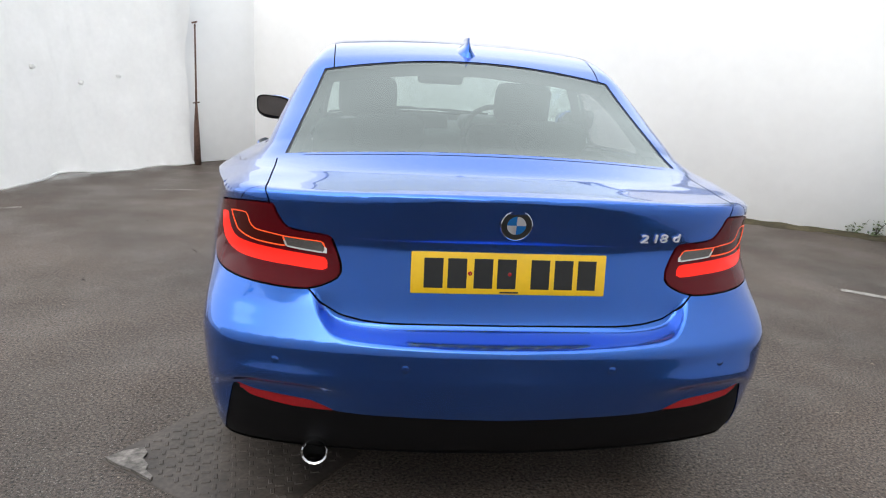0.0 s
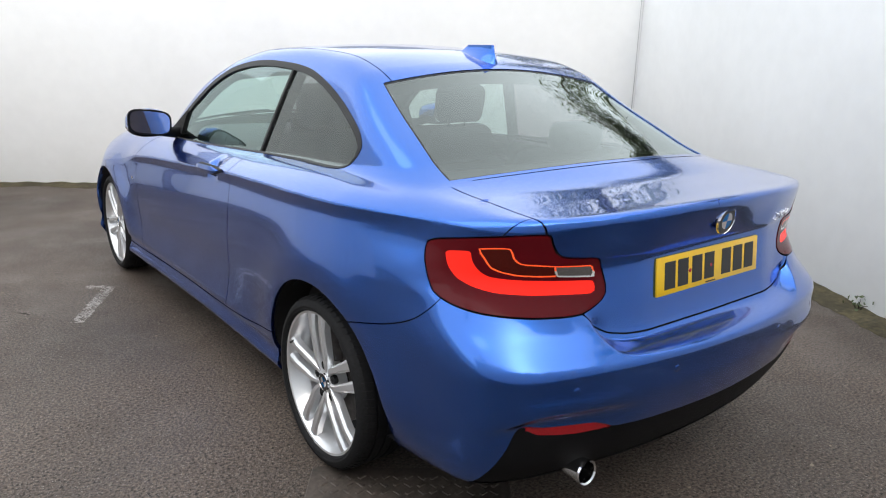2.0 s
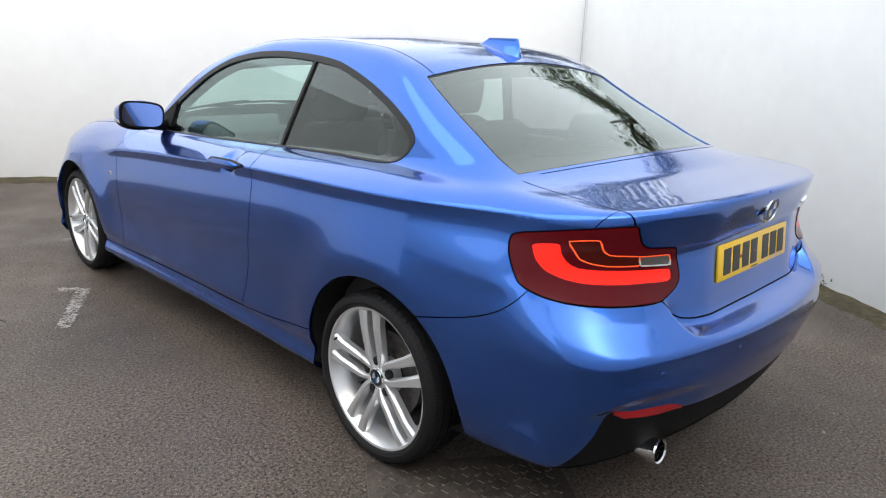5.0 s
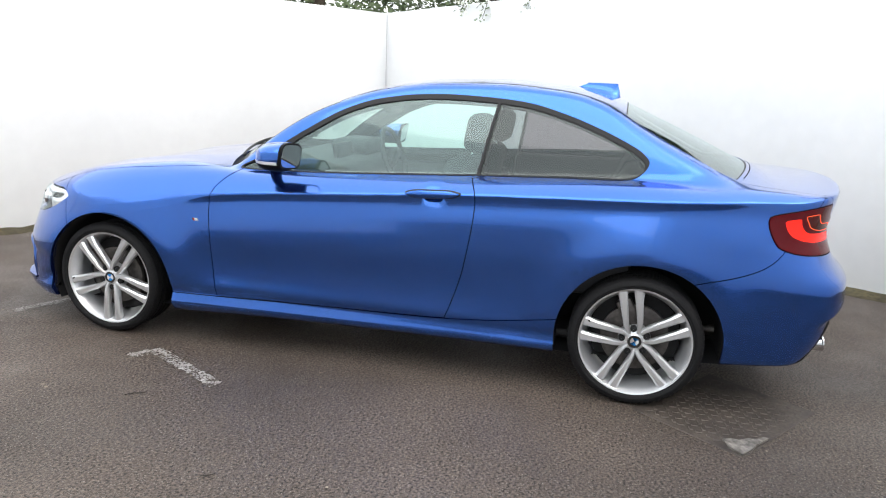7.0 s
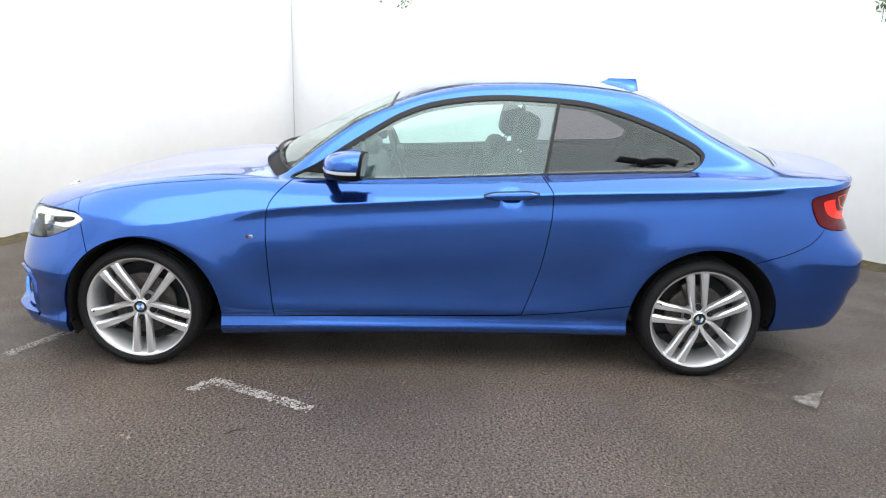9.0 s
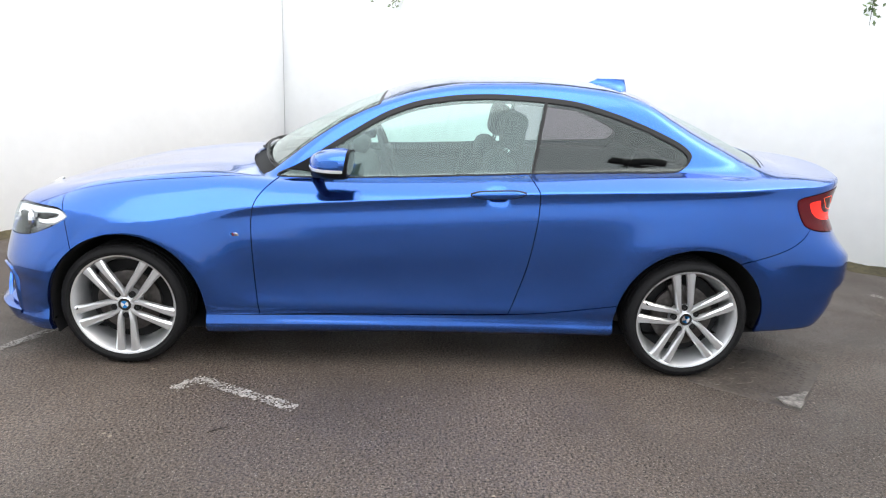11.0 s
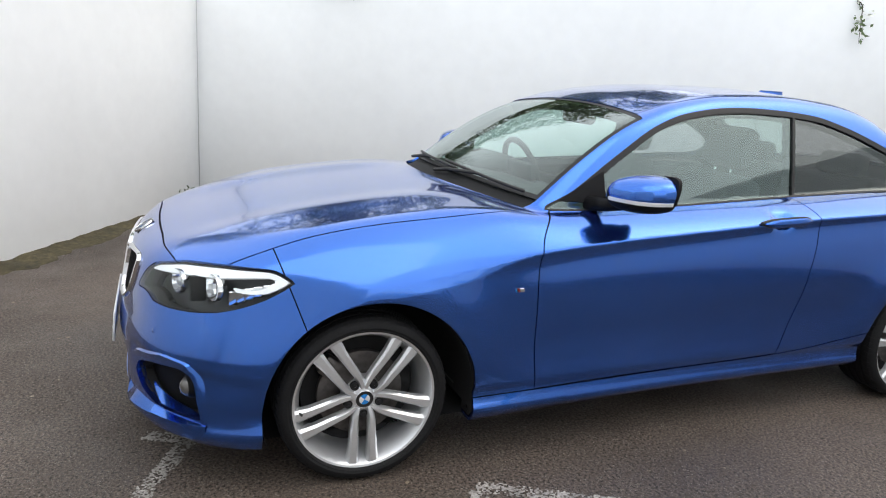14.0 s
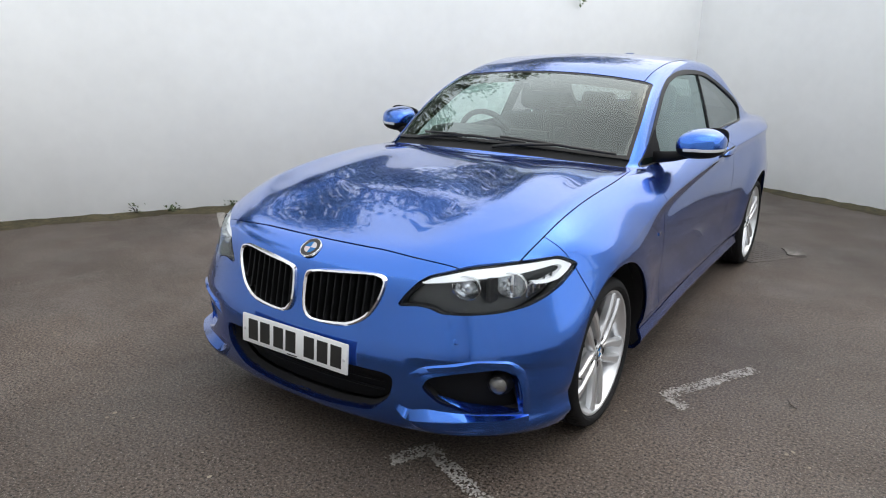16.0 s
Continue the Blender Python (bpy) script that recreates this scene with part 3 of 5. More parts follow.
paint_in("rbump", gap=True)
paint_in("sill", gap=True, where=(C[:, 2] < 0.45) & (C[:, 1] > 0.2) & (C[:, 1] < 2.5))
paint_in("fbump", gap=True)
paint_in("bonnet", gap=True)
paint_in("roof", gap=True)
paint_in("boot", gap=True)
paint_in("cowl")
paint_in("screen", "screen_frit")
paint_in("screen_pane", "screen")
paint_in("rear_glass", "rear_frit")
paint_in("rear_pane", "rear_glass")
paint_in("door", gap=True)
paint_in("window", "trim")
front_win = C[:, 1] > 0.762 + (C[:, 2] - 0.967) * -0.19
paint_in("pane", "door_pane", where=front_win)
paint_in("pane", "quarter_pane", where=~front_win)
paint_in("post", "trim", where=R["window"] < 0)
paint_in("valance")
paint_in("glint")
for key in ("kidney", "mouth", "intake"):
    paint_in(key)
paint_in("tail", gap=True)
for key in ("guide", "dull", "backup", "line", "rim"):
    paint_in(key, where=R["tail"] < -GAP)
paint_in("head", gap=True)
paint_in("daybar", where=R["head"] < -GAP)
kind[(R["arch_f"] < 0) | (R["arch_r"] < 0)] = "arch"
kind[(NZ < -0.75) & (C[:, 2] < 0.32) & (C[:, 0] < 0.78)] = "under"


def shell(sel, offset=0.0, flange=0.012, mirror=None, close=True):
    """Vertices, faces and normals of a stretch of bodywork with turned-in edges. mirror: None for this half, 'other', or 'both'."""
    f = F[sel]
    used, inv = np.unique(f, return_inverse=True)
    f = inv.reshape(-1, 3)
    n = N[used]
    v = V[used] + offset * n
    v[V[used][:, 0] == 0, 0] = 0
    if flange:
        e = np.concatenate([f[:, [0, 1]], f[:, [1, 2]], f[:, [2, 0]]])
        s = np.sort(e, 1)
        u, i, cnt = np.unique(s, axis=0, return_index=True, return_counts=True)
        e = e[i[cnt == 1]]
        e = e[~((v[e[:, 0], 0] == 0) & (v[e[:, 1], 0] == 0))]
        d = v[e[:, 1]] - v[e[:, 0]]
        out = np.cross(d, n[e[:, 0]])
        out /= np.maximum(np.linalg.norm(out, axis=1), 1e-9)[:, None]
        k, m = len(v), len(e)
        v = np.concatenate([v, v[e[:, 0]], v[e[:, 1]], v[e[:, 0]] - flange * n[e[:, 0]], v[e[:, 1]] - flange * n[e[:, 1]]])
        n = np.concatenate([n, out, out, out, out])
        a, b, c, g = (k + j * m + np.arange(m) for j in range(4))
        f = np.concatenate([f, np.stack([b, a, c], 1), np.stack([b, c, g], 1)])
    fl = np.array([-1.0, 1, 1])
    if mirror == "other":
        return v * fl, f[:, ::-1], n * fl
    if mirror == "both":
        return np.concatenate([v, v * fl]), np.concatenate([f, f[:, ::-1] + len(v)]), np.concatenate([n, n * fl])
    return v, f, n


def panel(name, keys, material, parent, label="", mirror="both", offset=0.0, flange=0.012):
    v, f, n = shell(np.isin(kind, keys), offset, flange, mirror)
    me = smooth_mesh(name, v, f, n)
    me.materials.append(material)
    ob = new(name, me)
    ob.parent = parent
    if label:
        ob["label"] = label
    return ob


car = new("car")
tagged(car, "metallic blue two-door coupe parked on wet asphalt beside white walls", "car")
panel("bonnet", ["bonnet"], PAINT, car)
panel("roof", ["roof"], PAINT, car)
boot_lid = panel("boot_lid", ["boot"], PAINT, car)
front_bumper = panel("front_bumper", ["fbump"], PAINT, car, flange=0.03)
rear_bumper = panel("rear_bumper", ["rbump"], PAINT, car, flange=0.02)
panel("rear_valance", ["valance"], PLASTIC, rear_bumper, "matt black textured valance", offset=-0.004, flange=0.02)
windscreen = panel("windscreen", ["screen"], SCREEN_GLASS, car, offset=-0.004, flange=0)
panel("windscreen_border", ["screen_frit"], TRIM, windscreen, "black glass border", offset=-0.003, flange=0.006)
rear_window = panel("rear_window", ["rear_glass"], GLASS_DARK, car, offset=-0.004, flange=0)
panel("rear_window_border", ["rear_frit"], TRIM, rear_window, "black glass border", offset=-0.003, flange=0.006)
panel("scuttle_panel", ["cowl"], PLASTIC, car, "black plastic scuttle below the windscreen", offset=-0.028, flange=0.02)
panel("underbody", ["under"], INNER, car, flange=0)
for side in (None, "other"):
    panel("front_wing", ["wing"], PAINT, car, mirror=side)
    panel("rear_quarter", ["quarter"], PAINT, car, mirror=side)
    panel("side_skirt", ["sill"], PAINT, car, mirror=side)
    door = panel("door", ["door"], PAINT, car, mirror=side)
    panel("door_window", ["door_pane"], GLASS, door, mirror=side, offset=-0.006, flange=0)
    panel("quarter_window", ["quarter_pane"], GLASS_SMOKED, car, mirror=side, offset=-0.006, flange=0)
    panel("window_trim", ["trim"], TRIM, car, "gloss black window surround", mirror=side, offset=0.002, flange=0.012)
    lamp = panel("tail_lamp", ["tail"], LENS_RED, car, "dark red tail lamp with bright light bars", mirror=side, offset=0.002)
    panel("light_guide", ["guide"], RED_LIT, lamp, "bright red glowing light bar", mirror=side, offset=0.001, flange=0.004)
    panel("indicator_lens", ["dull"], RED_DULL, lamp, mirror=side, offset=0.001, flange=0.004)
    panel("reversing_lens", ["backup"], SMOKED, lamp, "clear grey lens", mirror=side, offset=0.001, flange=0.004)
    panel("light_line", ["line"], ORANGE, lamp, "thin orange-red light line", mirror=side, offset=0.002, flange=0.004)
    panel("lens_rim", ["rim"], CLEAR, lamp, "thin white lens rim", mirror=side, offset=0.002, flange=0.004)
    panel("reflector", ["glint"], REFLECT, rear_bumper, "narrow red reflector", mirror=side, offset=-0.002)
    lamp = panel("headlamp", ["head", "daybar"], HOUSING, car, "headlamp with dark housing and white light bar", mirror=side, offset=-0.078, flange=0)
    panel("lamp_cover", ["head", "daybar"], COVER, lamp, "clear cover", mirror=side, offset=0.0, flange=0)
    panel("light_bar", ["daybar"], DRL, lamp, "white daytime light bar", mirror=side, offset=-0.012, flange=0.02)
    panel("bumper_intake", ["intake"], PLASTIC, front_bumper, "black recessed intake", mirror=side, offset=-0.06, flange=0)
    panel("grille_back", ["kidney"], INNER, front_bumper, mirror=side, offset=-0.05, flange=0)
panel("lower_grille", ["mouth"], PLASTIC, front_bumper, "black recessed lower grille", offset=-0.07, flange=0)
solid = ["quarter", "wing", "rbump", "sill", "fbump", "bonnet", "roof", "boot", "door", "gap", "cowl", "valance", "tail", "guide", "dull", "backup", "line", "rim", "glint", "trim", "screen_frit", "rear_frit"]
panel("inner_shell", solid, INNER, car, offset=-0.017, flange=0.04)

# ---- wheels ----


def make_wheel():
    """A wheel that faces -x, its centre at the origin."""
    w = lathe([(0.236, -0.085), (0.225, -0.07), (0.212, -0.02), (0.205, 0.06), (0.215, 0.09)], 64)
    wheel = part("wheel", w, ALLOY)
    prof = [(0.240, -0.088), (0.2475, -0.101), (0.2530, -0.107), (0.2545, -0.106), (0.262, -0.110), (0.275, -0.108), (0.286, -0.098), (0.292, -0.085)]
    for k in (-0.055, -0.018, 0.018, 0.055):
        prof += [(0.295, k - 0.005), (0.288, k - 0.004), (0.288, k + 0.004), (0.295, k + 0.005)]
    prof += [(0.292, 0.088), (0.280, 0.106), (0.262, 0.112), (0.236, 0.095)]
    tyre = part("tyre", lathe(prof, 96), RUBBER, wheel, "black rubber tyre")
    # shoulder blocks of the tread
    me_v, me_f = [], []
    for k in range(72):
        a0, a1 = 2 * math.pi * k / 72, 2 * math.pi * (k + 0.62) / 72
        i = len(me_v)
        for r, xx, lean in ((0.2850, -0.1005, 0.0), (0.2935, -0.088, 0.006), (0.2962, -0.062, 0.02)):
            me_v += [(xx, r * math.cos(a + lean), r * math.sin(a + lean)) for a in (a0, a1)]
        for r, xx, lean in ((0.282, -0.098, 0.0), (0.288, -0.062, 0.02)):
            me_v += [(xx, r * math.cos(a + lean), r * math.sin(a + lean)) for a in (a0, a1)]
        me_f += [(i, i + 1, i + 3, i + 2), (i + 2, i + 3, i + 5, i + 4), (i, i + 2, i + 4, i + 8, i + 6), (i + 1, i + 7, i + 9, i + 5, i + 3), (i + 4, i + 5, i + 9, i + 8), (i + 6, i + 7, i + 1, i)]
    me = bpy.data.meshes.new("tread")
    me.from_pydata(me_v, [], me_f)
    me.materials.append(RUBBER)
    blocks = new("tread", me)
    blocks.parent = tyre
    tagged(blocks, kind="stuff")
    b = lathe([(0.212, -0.035), (0.222, -0.066), (0.234, -0.090), (0.2385, -0.097), (0.2455, -0.099), (0.2475, -0.094), (0.246, -0.086)], 72)
    part("rim_lip", b, ALLOY, wheel)
    for k in range(5):
        b = bmesh.new()
        for s in (-1, 1):
            q = bmesh.new()
            rows = []
            for r, half, off, out, thick in ((0.034, 0.010, 0.019, -0.080, 0.03), (0.058, 0.0115, 0.0265, -0.086, 0.03), (0.082, 0.013, 0.030, -0.089, 0.03), (0.12, 0.0145, 0.031, -0.091, 0.030), (0.18, 0.017, 0.033, -0.095, 0.030), (0.237, 0.023, 0.036, -0.092, 0.026)):
                c = s * off
                rows.append([q.verts.new((xx, c + yy, r)) for xx, yy in ((out + thick, -half), (out + 0.008, -half), (out, -half * 0.55), (out, half * 0.55), (out + 0.008, half), (out + thick, half))])
            for u, v in zip(rows, rows[1:]):
                for i in range(6):
                    j = (i + 1) % 6
                    q.faces.new((u[i], u[j], v[j], v[i]))
            q.faces.new(rows[0][::-1])
            q.faces.new(rows[-1])
            bmesh.ops.recalc_face_normals(q, faces=q.faces[:])
            merge(b, q)
        b.transform(Matrix.Rotation(radians(72 * k), 4, "X"))
        part("twin_spoke", b, ALLOY, wheel)
    part("hub", lathe([(0.001, -0.078), (0.033, -0.078), (0.050, -0.072), (0.066, -0.062), (0.072, -0.03)], 40), ALLOY, wheel)
    for k in range(5):
        q = lathe([(0.001, -0.079), (0.006, -0.079), (0.008, -0.074), (0.0145, -0.075), (0.0155, -0.06)], 14)
        q.transform(Matrix.Rotation(radians(72 * k), 4, "X") @ Matrix.Translation((-0.002, 0, 0.056)))
        part("wheel_bolt", q, INNER, wheel, "dark recessed bolt")
    roundel(wheel, Matrix.Translation((-0.080, 0, 0)) @ pose(0, 0, 0, 90, 0, -90), 0.031, deep=False)
    part("brake_disc", lathe([(0.06, -0.01), (0.065, -0.022), (0.150, -0.022), (0.150, 0.0), (0.06, 0.0)], 48), STEEL, wheel, "worn steel brake disc")
    part("hub_back", lathe([(0.001, 0.02), (0.20, 0.02), (0.20, 0.03)], 32), INNER, wheel)
    q = rbox((0.05, 0.13, 0.07), (-0.025, 0.12, 0.02), 0.012)
    part("brake_caliper", q, STEEL, wheel)
    q = tube([(-0.08, 0.0, -0.222), (-0.105, 0.0, -0.215)], 0.004, 8)
    q.transform(Matrix.Rotation(radians(48), 4, "X"))
    part("valve", q, SEAL, wheel)
    return wheel


def roundel(parent, m, r, deep=True):
    """A round badge of plain quarters in the plane of m, its face towards +z of m."""
    b = lathe([(0.001, 0.003), (r * 0.97, 0.003), (r, 0.0), (r, -0.004)], 40, "z")
    b.transform(m)
    badge = part("round_badge", b, INK, parent, "round badge of blue and white quarters in a dark ring")
    for k in range(4):
        q = bmesh.new()
        vs = [q.verts.new((0, 0, 0.0042))] + [q.verts.new((0.60 * r * math.cos(a), 0.60 * r * math.sin(a), 0.0042)) for a in (math.pi / 2 * (k + i / 8) for i in range(9))]
        f = bmesh.ops.extrude_face_region(q, geom=[q.faces.new(vs)])
        q.transform(m)
        if deep:
            part("quarter", q, (BADGE_WHITE, BADGE_BLUE)[k % 2], badge)
        else:
            part("quarter", q, (BADGE_WHITE, BADGE_BLUE)[k % 2], parent)
    b = lathe([(r * 0.93, 0.002), (r * 0.96, 0.0048), (r * 1.0, 0.004), (r * 1.03, -0.002)], 40, "z")
    b.transform(m)
    part("ring", b, CHROME, badge if deep else parent)
    return badge


wheel = make_wheel()
wheel.parent = car
for x, y, turn in ((-0.760, 2.69, 0), (-0.766, 0.0, 27), (0.760, 2.69, 20), (0.766, 0.0, 50)):
    m = Matrix.Translation((x, y, 0.2965)) @ (Matrix.Rotation(math.pi, 4, "Z") if x > 0 else Matrix()) @ Matrix.Rotation(radians(turn + 36), 4, "X")
    if (x, y) == (-0.760, 2.69):
        wheel.matrix_basis = m
    else:
        copy_thing(wheel, m)
for x in (-1, 1):
    for (cy, cz, r), lo, hi in ((FA, -22, 190), (RA, -10, 190)):
        b = bmesh.new()
        n = 40
        ring = [[], []]
        for i in range(n + 1):
            a = radians(lo + (hi - lo) * i / n)
            tuck = 0.075 * max(0.0, (i / n - 0.86) / 0.14) if cy < 1 else 0.0
            for k, xx in enumerate((0.845 - tuck, 0.50)):
                ring[k].append(b.verts.new((x * xx, cy + (r + 0.002) * math.cos(a), cz + (r + 0.002) * math.sin(a))))
        for i in range(n):
            b.faces.new((ring[0][i], ring[0][i + 1], ring[1][i + 1], ring[1][i]))
        b.faces.new(ring[1])
        part("wheel_arch_liner", b, INNER, car, "black arch liner")

# ---- ground and walls ----
ASPHALT = mat("damp_asphalt", (0.079, 0.062, 0.051), 0.50, spec=0.28, grain=1.0, scale=90, bump=1.0, bump_scale=150, stain=0.30, stain_scale=0.9, rough_var=0.12)
WALL = mat("white_painted_wall", (0.81, 0.82, 0.825), 0.6, grain=0.015, scale=9, stain=0.03, stain_scale=1.1, bump=0.05, bump_scale=30)
an, al = ASPHALT.node_tree.nodes, ASPHALT.node_tree.links
asphalt = an["Principled BSDF"]
under = asphalt.inputs["Base Color"].links[0].from_socket
for s_, lo, hi, tone in ((55, 0.10, 0.16, (0.30, 0.275, 0.25, 1)), (150, 0.16, 0.26, (0.24, 0.22, 0.20, 1)), (40, 0.08, 0.15, (0.018, 0.016, 0.015, 1))):
    cell, ramp, blend = (an.new("ShaderNode" + k) for k in ("TexVoronoi", "MapRange", "Mix"))
    cell.inputs["Scale"].default_value = s_
    al.new(an["Texture Coordinate"].outputs["Object"], cell.inputs["Vector"])
    ramp.inputs[1].default_value, ramp.inputs[2].default_value = lo, hi
    ramp.inputs[3].default_value, ramp.inputs[4].default_value = 0.8, 0.0
    al.new(cell.outputs["Distance"], ramp.inputs[0])
    blend.data_type = "RGBA"
    blend.inputs[7].default_value = tone
    al.new(ramp.outputs[0], blend.inputs[0])
    al.new(under, blend.inputs[6])
    under = blend.outputs[2]
al.new(under, asphalt.inputs["Base Color"])
b = bmesh.new()
bmesh.ops.create_grid(b, x_segments=60, y_segments=60, size=600)
for v in b.verts:
    v.co.z = 0
tagged(part("ground", b, ASPHALT), "damp dark grey asphalt yard", "ground", kind="structure")


def wall(name, a, c, h, thick=0.2, label="plain white painted yard wall"):
    a, c = Vector((*a, 0)), Vector((*c, 0))
    d = (c - a)
    nrm = Vector((-d.y, d.x, 0)).normalized()
    q = rbox((d.length, thick, h), (0, 0, 0), 0.012)
    q.transform(Matrix.Translation((a + c) / 2 + nrm * thick / 2 + Vector((0, 0, h / 2))) @ Matrix.Rotation(math.atan2(d.y, d.x), 4, "Z"))
    return tagged(part(name, q, WALL), label, "wall", kind="structure")


wall("wall_north", (4.766, 3.02), (-1.75, 6.76), 2.12)
wall("wall_north", (-1.75, 6.76), (-2.62, 5.93), 2.6)
east = wall("wall_east", (0.6, -3.75), (4.766, 3.02), 2.12)
for v in east.data.vertices:      # its top climbs towards the south corner
    if v.co.z > 1.5 and v.co.y < 0:
        v.co.z += 0.30
wall("wall_south", (-6.0, -0.9), (0.6, -3.72), 2.5)
# unseen west wall, added to close the open side and stand in reflections
wall("unseen_wall_west", (-14.0, -8.0), (-14.0, 9.0), 2.6)

# ---- outer fittings of the car ----


def plate(parent, at, tilt, face, flip):
    """A number plate with plain bars in place of its characters."""
    m = pose(*at, tilt, 0, 180 if flip else 0)
    b = rbox((0.52, 0.008, 0.111), (0, 0, 0), 0.0035)
    b.transform(m)
    p = part("number_plate", b, face, parent, "yellow rear number plate" if not flip else "white front number plate")
    for i, x in enumerate((-0.201, -0.139, -0.070, -0.008, 0.082, 0.145, 0.208)):
        b = rbox((0.050, 0.002, 0.079), (x, -0.0042, 0), 0.0008, 1)
        b.transform(m)
        part("character_bar", b, INK, p)
    for x in ((-0.105, 0.0) if not flip else (-0.245, 0.245)):
        b = lathe([(0.001, -0.0065), (0.005, -0.006), (0.006, -0.004)], 12, "y")
        b.transform(m @ Matrix.Translation((x, 0, 0.0 if not flip else -0.004)))
        part("plate_screw", b, REFLECT if not flip else BADGE_WHITE, p)
    b = rbox((0.05, 0.002, 0.004), (0.0, -0.0042, -0.049), 0.0005, 1)
    b.transform(m)
    part("maker_bar", b, INK, p)
    return p


plate(boot_lid, (0.0, -0.832, 0.785), -6, YELLOW, False)
plate(front_bumper, (0.0, 3.482, 0.400), -4, WHITE_PL, True)


def facing(p, n, up=(0, 0, 1)):
    """A pose at p whose z axis is n."""
    n = Vector(n).normalized()
    x = Vector(up).cross(n).normalized()
    y = n.cross(x)
    return Matrix(((x.x, y.x, n.x, p[0]), (x.y, y.y, n.y, p[1]), (x.z, y.z, n.z, p[2]), (0, 0, 0, 1)))


p, n = on_skin((0, -1.2, 0.925), (0, 1, 0))
roundel(boot_lid, facing(p + Vector((0, -0.006, 0)), (0, -0.98, -0.16)), 0.041)
p, n = on_skin((0, 3.8, 0.722), (0, -1, 0))
roundel(front_bumper, facing(p + n * 0.003, n), 0.041)

# the model figures on the boot lid
for sign, x in (("2", 0.345), ("1", 0.378), ("8", 0.402), ("d", 0.441)):
    text = bpy.data.curves.new("figure", "FONT")
    text.body, text.size, text.extrude = sign, 0.034, 0.0025
    holder = bpy.data.objects.new("figure", text)
    scene.collection.objects.link(holder)
    bpy.context.view_layer.update()
    me = bpy.data.meshes.new_from_object(holder.evaluated_get(bpy.context.evaluated_depsgraph_get()))
    bpy.data.objects.remove(holder)
    p, n = on_skin((x + 0.01, -1.2, 0.892), (0, 1, 0))
    along = Vector((0, 0, 1)).cross(n).normalized() * -1
    if along.x < 0:
        along = -along
    up = n.cross(along)
    if up.z < 0:
        up = -up
    p = p - along * 0.011 - up * 0.012 + n * 0.003
    me.transform(Matrix(((along.x * 1.45, up.x, n.x, p.x), (along.y * 1.45, up.y, n.y, p.y), (along.z * 1.45, up.z, n.z, p.z), (0, 0, 0, 1))))
    me.materials.append(BADGE_WHITE)
    ob = new("model_figure", me)
    ob.parent, ob["label"] = boot_lid, "chrome figure of the model mark 218 d"

